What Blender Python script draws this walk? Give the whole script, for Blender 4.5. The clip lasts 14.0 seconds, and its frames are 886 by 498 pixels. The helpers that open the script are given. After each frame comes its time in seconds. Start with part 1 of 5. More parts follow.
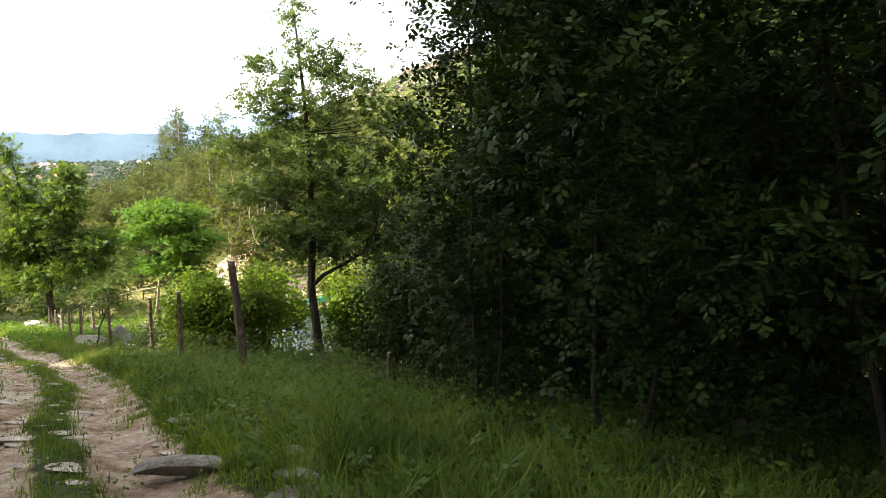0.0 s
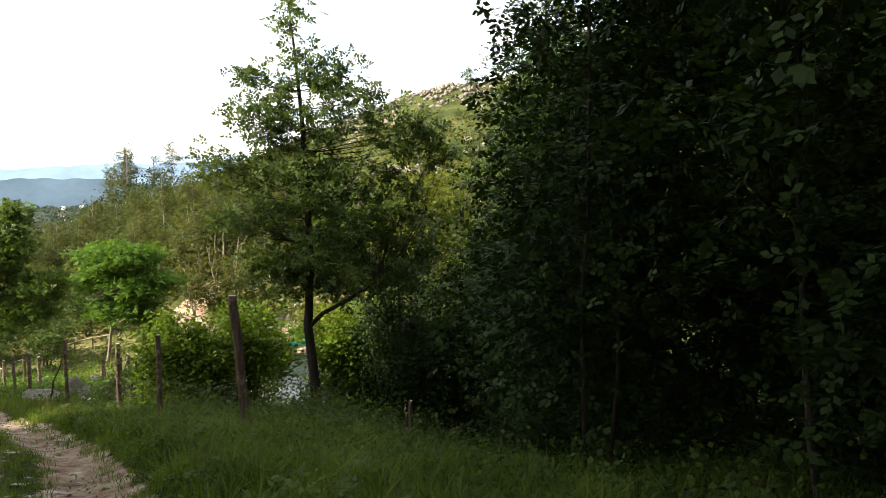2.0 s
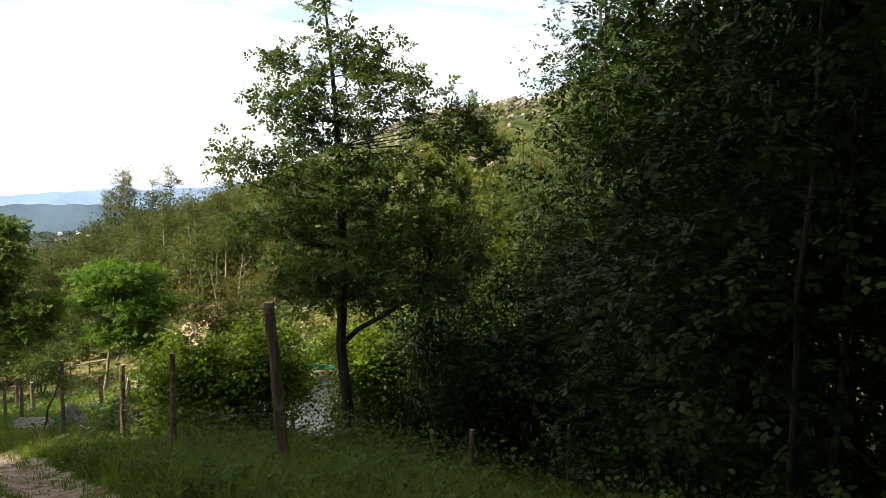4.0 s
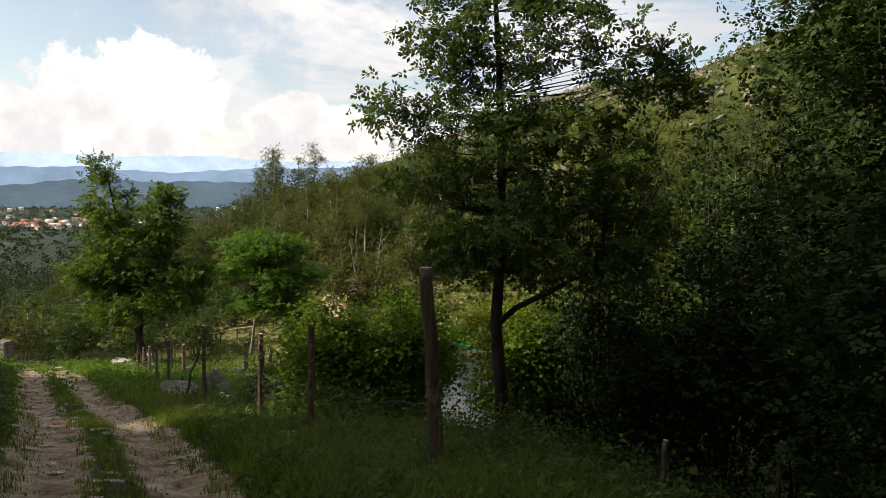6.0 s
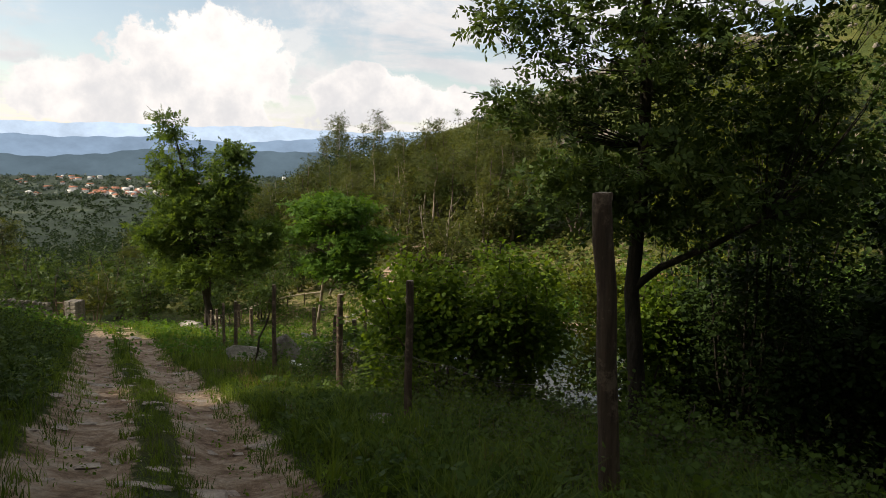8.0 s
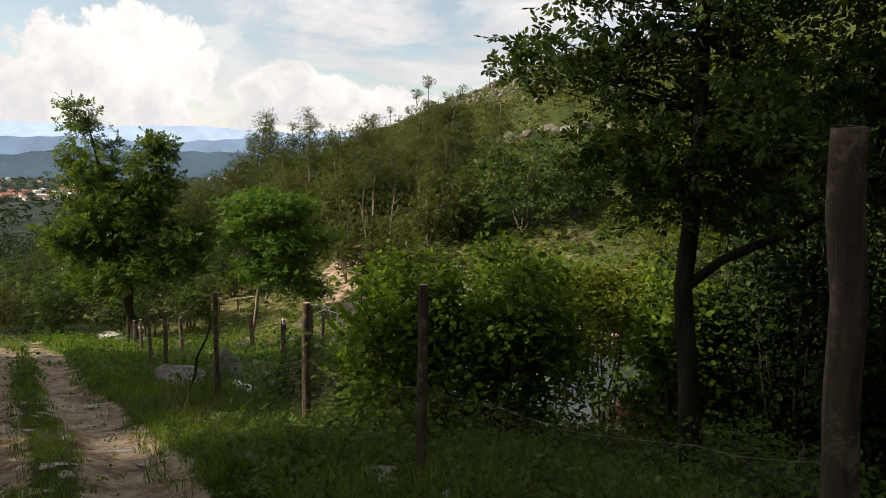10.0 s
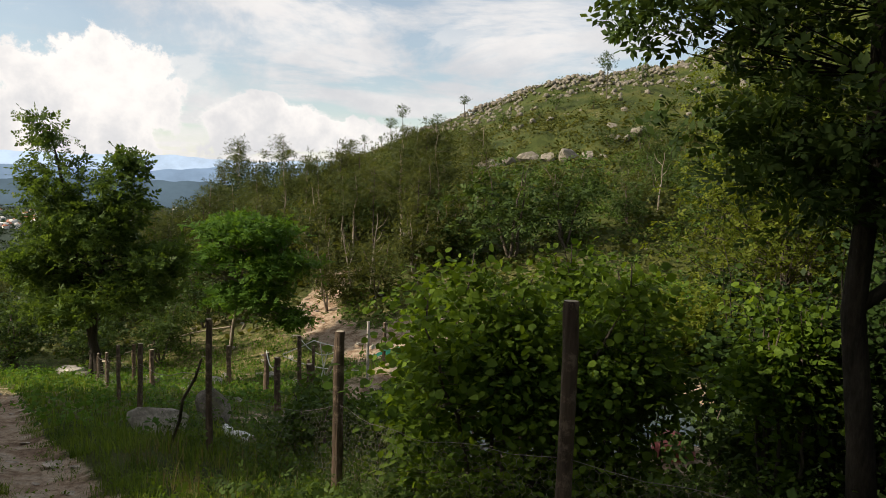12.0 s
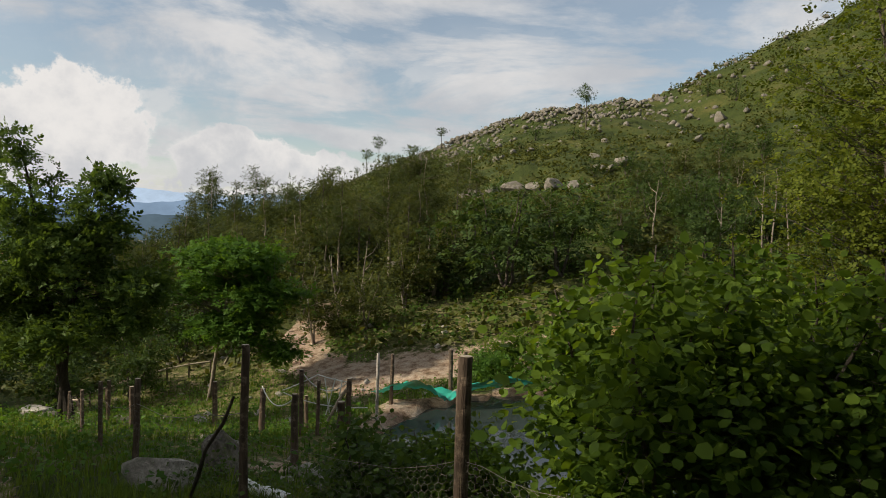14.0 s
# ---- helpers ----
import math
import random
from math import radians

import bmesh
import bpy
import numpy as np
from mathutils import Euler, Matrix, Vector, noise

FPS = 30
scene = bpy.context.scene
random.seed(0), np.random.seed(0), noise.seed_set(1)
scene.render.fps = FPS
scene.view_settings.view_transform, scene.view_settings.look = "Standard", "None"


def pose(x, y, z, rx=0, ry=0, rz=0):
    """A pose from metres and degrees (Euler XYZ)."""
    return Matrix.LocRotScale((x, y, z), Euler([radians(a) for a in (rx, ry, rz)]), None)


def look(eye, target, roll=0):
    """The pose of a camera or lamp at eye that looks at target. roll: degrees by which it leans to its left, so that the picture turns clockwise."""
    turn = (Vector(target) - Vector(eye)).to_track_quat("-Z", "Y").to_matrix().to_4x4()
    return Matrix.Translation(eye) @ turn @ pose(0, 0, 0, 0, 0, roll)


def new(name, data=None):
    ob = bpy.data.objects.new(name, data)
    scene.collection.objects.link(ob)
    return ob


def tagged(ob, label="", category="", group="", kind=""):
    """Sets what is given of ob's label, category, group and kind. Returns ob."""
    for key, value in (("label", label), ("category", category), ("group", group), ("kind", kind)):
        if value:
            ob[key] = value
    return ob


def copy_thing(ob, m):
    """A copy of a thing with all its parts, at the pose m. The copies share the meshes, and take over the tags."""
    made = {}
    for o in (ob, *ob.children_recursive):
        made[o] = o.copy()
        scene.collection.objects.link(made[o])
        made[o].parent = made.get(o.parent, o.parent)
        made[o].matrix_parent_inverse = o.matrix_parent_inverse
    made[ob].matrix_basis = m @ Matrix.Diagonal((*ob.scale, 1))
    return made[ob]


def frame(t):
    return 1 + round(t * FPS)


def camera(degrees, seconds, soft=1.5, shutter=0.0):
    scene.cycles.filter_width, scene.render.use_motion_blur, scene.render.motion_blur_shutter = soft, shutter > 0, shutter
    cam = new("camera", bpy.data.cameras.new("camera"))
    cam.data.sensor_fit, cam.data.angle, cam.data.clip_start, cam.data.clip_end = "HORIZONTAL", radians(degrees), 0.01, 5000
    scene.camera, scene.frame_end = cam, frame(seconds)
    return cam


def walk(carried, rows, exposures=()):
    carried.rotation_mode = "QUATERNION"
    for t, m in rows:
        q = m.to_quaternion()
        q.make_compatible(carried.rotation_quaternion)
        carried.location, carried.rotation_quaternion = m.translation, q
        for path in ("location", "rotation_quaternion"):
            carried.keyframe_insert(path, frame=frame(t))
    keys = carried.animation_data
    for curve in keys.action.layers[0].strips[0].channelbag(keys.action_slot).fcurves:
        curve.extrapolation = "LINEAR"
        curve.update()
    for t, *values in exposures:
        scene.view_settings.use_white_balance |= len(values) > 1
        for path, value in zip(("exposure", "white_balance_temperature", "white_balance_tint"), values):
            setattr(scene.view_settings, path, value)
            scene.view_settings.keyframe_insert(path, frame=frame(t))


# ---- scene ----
cam = camera(65.5, 14.0, soft=0.5)
PATH = [
    (0, (0.481, 0.897, 1.992), (0.418, 2.871, 1.676), 0.42),
    (0.5, (0.078, 1.367, 1.865), (0.039, 3.349, 1.604), 0.30),
    (1, (-0.309, 1.796, 1.753), (-0.284, 3.783, 1.526), 0.63),
    (1.5, (-0.654, 2.205, 1.629), (-0.602, 4.194, 1.423), 0.20),
    (2, (-0.972, 2.661, 1.481), (-0.898, 4.650, 1.289), 0.14),
    (4.5, (-2.134, 4.969, 0.818), (-2.051, 6.964, 0.704), 0.02),
    (5, (-2.253, 5.442, 0.715), (-2.274, 7.437, 0.577), 0.43),
    (5.5, (-2.425, 5.950, 0.652), (-2.566, 7.938, 0.490), 0.70),
    (6, (-2.619, 6.398, 0.543), (-2.916, 8.368, 0.368), 0.96),
    (6.5, (-2.843, 6.863, 0.412), (-3.304, 8.797, 0.196), 1.29),
    (7, (-3.127, 7.376, 0.243), (-3.629, 9.298, 0.010), 1.26),
    (9.5, (-4.768, 9.921, -0.352), (-5.093, 11.872, -0.644), 1.00),
    (10, (-5.055, 10.363, -0.423), (-5.326, 12.327, -0.682), 0.95),
    (10.5, (-5.353, 10.803, -0.522), (-5.587, 12.776, -0.745), 1.01),
    (11, (-5.658, 11.237, -0.659), (-5.872, 13.216, -0.855), 1.13),
    (11.5, (-5.988, 11.640, -0.744), (-6.188, 13.622, -0.922), 1.33),
    (12, (-6.338, 12.142, -0.874), (-6.524, 14.127, -1.043), 1.34),
    (12.5, (-6.732, 12.668, -1.022), (-6.884, 14.658, -1.154), 1.15),
    (13, (-7.090, 13.030, -1.123), (-7.217, 15.024, -1.215), 1.33),
    (13.5, (-7.500, 13.449, -1.246), (-7.615, 15.444, -1.322), 1.41),
    (14, (-7.863, 13.878, -1.357), (-7.966, 15.874, -1.426), 1.43),
]
EXPOSURES = [(0.0, 2.6, 6750, 13), (0.5, 2.3, 6750, 13), (1.5, 1.9, 6750, 13), (4.5, 1.35, 6750, 13), (6.5, 0.65, 6750, 13), (9.5, 0.6, 6750, 13), (11.5, 0.6, 6700, 12), (12.5, 0.42, 6650, 12), (14.0, 0.18, 6550, 11)]
walk(cam, [(t, look(eye, target, roll)) for t, eye, target, roll in PATH], EXPOSURES)

# ---------------------------------------------------------------- sky and sun
SUN_ELEVATION, SUN_AZIMUTH = 29.0, -108.0      # degrees; azimuth from +y towards +x
world = bpy.data.worlds.new("sky")
scene.world = world
world.use_nodes = True
wn, wl = world.node_tree.nodes, world.node_tree.links
wn.clear()
w_out = wn.new("ShaderNodeOutputWorld")
w_bg = wn.new("ShaderNodeBackground")
w_bg.inputs["Strength"].default_value = 0.06
sky = wn.new("ShaderNodeTexSky")
sky.sky_type = "NISHITA"
sky.sun_disc = False
sky.sun_elevation = radians(SUN_ELEVATION)
sky.sun_rotation = radians(SUN_AZIMUTH)
sky.altitude = 300
w_co = wn.new("ShaderNodeTexCoord")
w_sep = wn.new("ShaderNodeSeparateXYZ")
wl.new(w_co.outputs["Generated"], w_sep.inputs[0])


def wmath(op, a, b=None, c=None):
    n = wn.new("ShaderNodeMath")
    n.operation = op
    for k, v in enumerate((a, b, c)):
        if v is None:
            continue
        if isinstance(v, (int, float)):
            n.inputs[k].default_value = v
        else:
            wl.new(v, n.inputs[k])
    return n.outputs[0]


def wmap(value, lo, hi, a, b):
    n = wn.new("ShaderNodeMapRange")
    n.interpolation_type = "SMOOTHSTEP"
    wl.new(value, n.inputs[0])
    for k, v in enumerate((lo, hi, a, b)):
        n.inputs[k + 1].default_value = v
    return n.outputs[0]


# a high broken layer, seen flat from below
height_up = wmath("ADD", wmath("MAXIMUM", w_sep.outputs[2], 0.0), 0.10)
flat = wn.new("ShaderNodeCombineXYZ")
wl.new(wmath("DIVIDE", w_sep.outputs[0], height_up), flat.inputs[0])
wl.new(wmath("DIVIDE", w_sep.outputs[1], height_up), flat.inputs[1])
layer = wn.new("ShaderNodeTexNoise")
layer.inputs["Scale"].default_value = 0.9
layer.inputs["Detail"].default_value = 8
layer.inputs["Roughness"].default_value = 0.6
layer.inputs["Distortion"].default_value = 0.4
wl.new(flat.outputs[0], layer.inputs["Vector"])
veil = wmap(layer.outputs["Fac"], 0.38, 0.58, 0.0, 0.95)
# piled-up clouds low over the valley
heap = wn.new("ShaderNodeTexNoise")
heap.inputs["Scale"].default_value = 4.2
heap.inputs["Detail"].default_value = 9
heap.inputs["Roughness"].default_value = 0.58
heap_map = wn.new("ShaderNodeMapping")
heap_map.inputs["Scale"].default_value = (1.0, 1.0, 1.7)
heap_map.inputs["Location"].default_value = (0.35, 0.2, 0.1)
wl.new(w_co.outputs["Generated"], heap_map.inputs["Vector"])
wl.new(heap_map.outputs[0], heap.inputs["Vector"])
low = wmath("MULTIPLY", wmap(w_sep.outputs[2], 0.0, 0.06, 0.0, 1.0), wmap(w_sep.outputs[2], 0.16, 0.34, 1.0, 0.0))
piles = wmath("MULTIPLY", wmap(heap.outputs["Fac"], 0.50, 0.57, 0.0, 0.7), low)
# the towering cumulus heads: bearing, height (radians), half width, half height
billow = wn.new("ShaderNodeTexNoise")
billow.inputs["Scale"].default_value = 12
billow.inputs["Detail"].default_value = 7
billow.inputs["Roughness"].default_value = 0.6
wl.new(w_co.outputs["Generated"], billow.inputs["Vector"])
bearing = wmath("ARCTAN2", w_sep.outputs[0], w_sep.outputs[1])
ragged = wmath("MULTIPLY_ADD", billow.outputs["Fac"], 4.6, -2.3)
tower = None
for c_az, c_el, c_w, c_h in ((-0.558, 0.105, 0.115, 0.085), (-0.60, 0.06, 0.16, 0.06), (-0.34, 0.085, 0.10, 0.038), (-0.26, 0.075, 0.09, 0.026), (-0.74, 0.07, 0.07, 0.045)):
    du = wmath("POWER", wmath("DIVIDE", wmath("ABSOLUTE", wmath("SUBTRACT", bearing, c_az)), c_w), 2.0)
    dv = wmath("POWER", wmath("DIVIDE", wmath("ABSOLUTE", wmath("SUBTRACT", w_sep.outputs[2], c_el)), c_h), 2.0)
    head = wmap(wmath("ADD", wmath("ADD", du, dv), ragged), 1.15, 0.75, 0.0, 1.0)
    tower = head if tower is None else wmath("MAXIMUM", tower, head)
# clear blue round the heads
rift = wmath("ADD", wmath("POWER", wmath("DIVIDE", wmath("ABSOLUTE", wmath("SUBTRACT", bearing, -0.60)), 0.26), 2.0), wmath("POWER", wmath("DIVIDE", wmath("ABSOLUTE", wmath("SUBTRACT", w_sep.outputs[2], 0.17)), 0.075), 2.0))
veil = wmath("MULTIPLY", veil, wmap(wmath("ADD", rift, ragged), 0.2, 1.4, 0.35, 1.0))
cover = wmath("MAXIMUM", wmath("MAXIMUM", veil, piles), tower)
haze = wmap(w_sep.outputs[2], -0.02, 0.10, 0.85, 0.0)
cover = wmath("MINIMUM", wmath("MAXIMUM", wmath("MAXIMUM", cover, haze), 0.18), 1.0)
lit_side = wmap(wmath("ADD", billow.outputs["Fac"], wmath("MULTIPLY", w_sep.outputs[2], 1.2)), 0.42, 0.75, 0.25, 1.15)
shade = wmath("ADD", wmath("MULTIPLY", wmap(heap.outputs["Fac"], 0.35, 0.66, 0.0, 0.8), wmath("SUBTRACT", 1.0, tower)), wmath("MULTIPLY", tower, lit_side))
cloud_col = wn.new("ShaderNodeMix")
cloud_col.data_type = "RGBA"
cloud_col.clamp_factor = False
wl.new(shade, cloud_col.inputs["Factor"])
cloud_col.inputs["A"].default_value = (7.6, 7.9, 8.3, 1)
cloud_col.inputs["B"].default_value = (11.5, 11.3, 11.0, 1)
w_mix = wn.new("ShaderNodeMix")
w_mix.data_type = "RGBA"
wl.new(cover, w_mix.inputs["Factor"])
blue = wn.new("ShaderNodeMix")
blue.data_type, blue.blend_type = "RGBA", "MULTIPLY"
blue.inputs["Factor"].default_value = 1.0
blue.inputs["B"].default_value = (2.0, 1.9, 1.7, 1)
wl.new(sky.outputs[0], blue.inputs["A"])
wl.new(blue.outputs["Result"], w_mix.inputs["A"])
wl.new(cloud_col.outputs["Result"], w_mix.inputs["B"])
wl.new(w_mix.outputs["Result"], w_bg.inputs["Color"])
wl.new(w_bg.outputs[0], w_out.inputs["Surface"])

sun_data = bpy.data.lights.new("sun", "SUN")
sun_data.energy = 5.0
sun_data.angle = radians(1.5)
sun_data.color = (1.0, 0.90, 0.72)
sun = new("sun", sun_data)
az, el = radians(SUN_AZIMUTH), radians(SUN_ELEVATION)
sun_from = Vector((math.sin(az) * math.cos(el), math.cos(az) * math.cos(el), math.sin(el)))
sun.matrix_world = look(sun_from * 60, (0, 0, 0))

# ---------------------------------------------------------------- materials


def material(name):
    m = bpy.data.materials.new(name)
    m.use_nodes = True
    m.node_tree.nodes.clear()
    return m, m.node_tree.nodes, m.node_tree.links


def put_node(nodes, kind, **values):
    n = nodes.new(kind)
    for key, value in values.items():
        n.inputs[key.replace("_", " ")].default_value = value
    return n


def ramp(nodes, links, fac, stops):
    r = nodes.new("ShaderNodeValToRGB")
    els = r.color_ramp.elements
    while len(els) < len(stops):
        els.new(0.5)
    for e, (p, c) in zip(els, stops):
        e.position, e.color = p, (*c, 1)
    links.new(fac, r.inputs[0])
    return r.outputs[0]


def mix_rgb(nodes, links, fac, a, b, blend="MIX"):
    n = nodes.new("ShaderNodeMix")
    n.data_type, n.blend_type = "RGBA", blend
    for key, v in (("Factor", fac), ("A", a), ("B", b)):
        if isinstance(v, (int, float)):
            n.inputs[key].default_value = v
        elif isinstance(v, tuple):
            n.inputs[key].default_value = (*v, 1)
        else:
            links.new(v, n.inputs[key])
    return n.outputs["Result"]


def leaf_material(name, dark, light, trans=0.4, rough=0.5):
    """Leaves: colour varies leaf by leaf and in large patches; light shines through."""
    m, n, l = material(name)
    geo = n.new("ShaderNodeNewGeometry")
    pos = n.new("ShaderNodeTexCoord")
    noise_n = put_node(n, "ShaderNodeTexNoise", Scale=0.9, Detail=2.0)
    l.new(pos.outputs["Object"], noise_n.inputs["Vector"])
    add = n.new("ShaderNodeMath")
    add.operation = "MULTIPLY_ADD"
    l.new(geo.outputs["Random Per Island"], add.inputs[0])
    add.inputs[1].default_value = 0.55
    sub = n.new("ShaderNodeMath")
    sub.operation = "MULTIPLY_ADD"
    l.new(noise_n.outputs["Fac"], sub.inputs[0])
    sub.inputs[1].default_value, sub.inputs[2].default_value = 1.3, -0.45
    l.new(sub.outputs[0], add.inputs[2])
    mid = tuple((a + b) / 2 for a, b in zip(dark, light))
    col = ramp(n, l, add.outputs[0], ((0.05, dark), (0.5, mid), (0.95, light)))
    bsdf = put_node(n, "ShaderNodeBsdfPrincipled", Roughness=rough)
    bsdf.inputs["Specular IOR Level"].default_value = 0.07
    l.new(col, bsdf.inputs["Base Color"])
    thin = n.new("ShaderNodeBsdfTranslucent")
    l.new(mix_rgb(n, l, 1.0, col, (1.35, 1.25, 0.5), "MULTIPLY"), thin.inputs["Color"])
    both = n.new("ShaderNodeMixShader")
    both.inputs[0].default_value = trans
    l.new(bsdf.outputs[0], both.inputs[1])
    l.new(thin.outputs[0], both.inputs[2])
    out = n.new("ShaderNodeOutputMaterial")
    l.new(both.outputs[0], out.inputs["Surface"])
    return m


def solid_material(name, dark, light, scale=6.0, rough=0.85, bump=0.4, stretch=(1, 1, 1), fine=40.0, spots=None):
    """Bark, stone, wood, cloth: two scales of noise in colour and relief."""
    m, n, l = material(name)
    co = n.new("ShaderNodeTexCoord")
    mp = n.new("ShaderNodeMapping")
    mp.inputs["Scale"].default_value = stretch
    l.new(co.outputs["Object"], mp.inputs["Vector"])
    big = put_node(n, "ShaderNodeTexNoise", Scale=scale, Detail=6.0, Roughness=0.6)
    small = put_node(n, "ShaderNodeTexNoise", Scale=fine, Detail=4.0, Roughness=0.7)
    l.new(mp.outputs[0], big.inputs["Vector"])
    l.new(mp.outputs[0], small.inputs["Vector"])
    col = ramp(n, l, big.outputs["Fac"], ((0.32, dark), (0.68, light)))
    grain = ramp(n, l, small.outputs["Fac"], ((0.3, (0.62, 0.62, 0.62)), (0.7, (1.15, 1.15, 1.15))))
    col = mix_rgb(n, l, 1.0, col, grain, "MULTIPLY")
    if spots:
        patch = put_node(n, "ShaderNodeTexNoise", Scale=scale * 0.7, Detail=8.0, Roughness=0.75)
        shift = n.new("ShaderNodeMapping")
        shift.inputs["Location"].default_value = (7.3, 2.1, 4.4)
        l.new(co.outputs["Object"], shift.inputs["Vector"])
        l.new(shift.outputs[0], patch.inputs["Vector"])
        mask = ramp(n, l, patch.outputs["Fac"], ((0.52, (0, 0, 0)), (0.60, (1, 1, 1))))
        col = mix_rgb(n, l, mask, col, spots)
    bsdf = put_node(n, "ShaderNodeBsdfPrincipled", Roughness=rough)
    bsdf.inputs["Specular IOR Level"].default_value = 0.25
    l.new(col, bsdf.inputs["Base Color"])
    relief = n.new("ShaderNodeMath")
    relief.operation = "ADD"
    l.new(big.outputs["Fac"], relief.inputs[0])
    l.new(small.outputs["Fac"], relief.inputs[1])
    bp = put_node(n, "ShaderNodeBump", Strength=bump, Distance=0.03)
    l.new(relief.outputs[0], bp.inputs["Height"])
    l.new(bp.outputs[0], bsdf.inputs["Normal"])
    out = n.new("ShaderNodeOutputMaterial")
    l.new(bsdf.outputs[0], out.inputs["Surface"])
    return m


def ground_material():
    m, n, l = material("earth_and_turf")
    co = n.new("ShaderNodeTexCoord")
    a = n.new("ShaderNodeAttribute")
    a.attribute_name = "bare"
    big = put_node(n, "ShaderNodeTexNoise", Scale=1.9, Detail=10.0, Roughness=0.7)
    small = put_node(n, "ShaderNodeTexNoise", Scale=14.0, Detail=6.0, Roughness=0.7)
    wide = put_node(n, "ShaderNodeTexNoise", Scale=0.16, Detail=9.0, Roughness=0.72)
    for t in (big, small, wide):
        l.new(co.outputs["Object"], t.inputs["Vector"])
    dirt = ramp(n, l, big.outputs["Fac"], ((0.34, (0.105, 0.062, 0.038)), (0.45, (0.275, 0.190, 0.125)), (0.54, (0.41, 0.312, 0.22)), (0.70, (0.50, 0.43, 0.34))))
    grit = ramp(n, l, small.outputs["Fac"], ((0.3, (0.6, 0.6, 0.6)), (0.65, (1.2, 1.2, 1.2))))
    dirt = mix_rgb(n, l, 1.0, dirt, grit, "MULTIPLY")
    turf = ramp(n, l, wide.outputs["Fac"], ((0.34, (0.026, 0.038, 0.009)), (0.50, (0.048, 0.064, 0.014)), (0.62, (0.080, 0.084, 0.022)), (0.76, (0.13, 0.098, 0.045))))
    # straw, chippings and pale soil of the cleared land, and far woodland and fields in the valley
    cleared = n.new("ShaderNodeAttribute")
    cleared.attribute_name = "cleared"
    straw = ramp(n, l, big.outputs["Fac"], ((0.36, (0.060, 0.075, 0.020)), (0.48, (0.130, 0.135, 0.042)), (0.58, (0.260, 0.210, 0.115)), (0.70, (0.40, 0.33, 0.22))))
    turf = mix_rgb(n, l, cleared.outputs["Fac"], turf, straw)
    distant = n.new("ShaderNodeAttribute")
    distant.attribute_name = "distant"
    field = put_node(n, "ShaderNodeTexNoise", Scale=0.006, Detail=6.0, Roughness=0.65)
    l.new(co.outputs["Object"], field.inputs["Vector"])
    wooded = ramp(n, l, field.outputs["Fac"], ((0.46, (0.020, 0.034, 0.022)), (0.58, (0.034, 0.052, 0.036)), (0.70, (0.085, 0.100, 0.060))))
    turf = mix_rgb(n, l, distant.outputs["Fac"], turf, wooded)
    turf = mix_rgb(n, l, 1.0, turf, grit, "MULTIPLY")
    edge = n.new("ShaderNodeMath")
    edge.operation = "MULTIPLY_ADD"
    l.new(big.outputs["Fac"], edge.inputs[0])
    edge.inputs[1].default_value = 1.5
    shift = n.new("ShaderNodeMath")
    shift.operation = "SUBTRACT"
    l.new(a.outputs["Fac"], shift.inputs[0])
    shift.inputs[1].default_value = 0.78
    l.new(shift.outputs[0], edge.inputs[2])
    mask = ramp(n, l, edge.outputs[0], ((0.40, (0, 0, 0)), (0.60, (1, 1, 1))))
    col = mix_rgb(n, l, mask, turf, dirt)
    bsdf = put_node(n, "ShaderNodeBsdfPrincipled", Roughness=0.95)
    bsdf.inputs["Specular IOR Level"].default_value = 0.15
    l.new(col, bsdf.inputs["Base Color"])
    relief = n.new("ShaderNodeMath")
    relief.operation = "MULTIPLY_ADD"
    l.new(small.outputs["Fac"], relief.inputs[0])
    relief.inputs[1].default_value = 0.35
    l.new(big.outputs["Fac"], relief.inputs[2])
    bp = put_node(n, "ShaderNodeBump", Strength=1.0, Distance=0.16)
    l.new(relief.outputs[0], bp.inputs["Height"])
    l.new(bp.outputs[0], bsdf.inputs["Normal"])
    out = n.new("ShaderNodeOutputMaterial")
    l.new(bsdf.outputs[0], out.inputs["Surface"])
    return m


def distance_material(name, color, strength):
    """Plain far backdrop: haze of kilometres of air painted into a softly glowing colour."""
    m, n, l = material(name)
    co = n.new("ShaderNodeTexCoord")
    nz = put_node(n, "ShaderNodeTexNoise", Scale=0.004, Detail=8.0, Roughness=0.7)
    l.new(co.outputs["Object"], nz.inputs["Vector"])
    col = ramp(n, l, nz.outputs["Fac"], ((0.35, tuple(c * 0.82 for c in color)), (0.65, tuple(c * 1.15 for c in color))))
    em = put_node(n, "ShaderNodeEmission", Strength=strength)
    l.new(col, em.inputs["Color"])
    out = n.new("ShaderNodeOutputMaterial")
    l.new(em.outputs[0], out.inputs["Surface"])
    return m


def water_material():
    m, n, l = material("pond_water")
    co = n.new("ShaderNodeTexCoord")
    nz = put_node(n, "ShaderNodeTexNoise", Scale=3.0, Detail=3.0)
    l.new(co.outputs["Object"], nz.inputs["Vector"])
    bp = put_node(n, "ShaderNodeBump", Strength=0.06, Distance=0.05)
    l.new(nz.outputs["Fac"], bp.inputs["Height"])
    bsdf = put_node(n, "ShaderNodeBsdfPrincipled", Roughness=0.06)
    bsdf.inputs["Base Color"].default_value = (0.035, 0.045, 0.04, 1)
    bsdf.inputs["IOR"].default_value = 1.33
    bsdf.inputs["Specular IOR Level"].default_value = 0.8
    l.new(bp.outputs[0], bsdf.inputs["Normal"])
    out = n.new("ShaderNodeOutputMaterial")
    l.new(bsdf.outputs[0], out.inputs["Surface"])
    return m


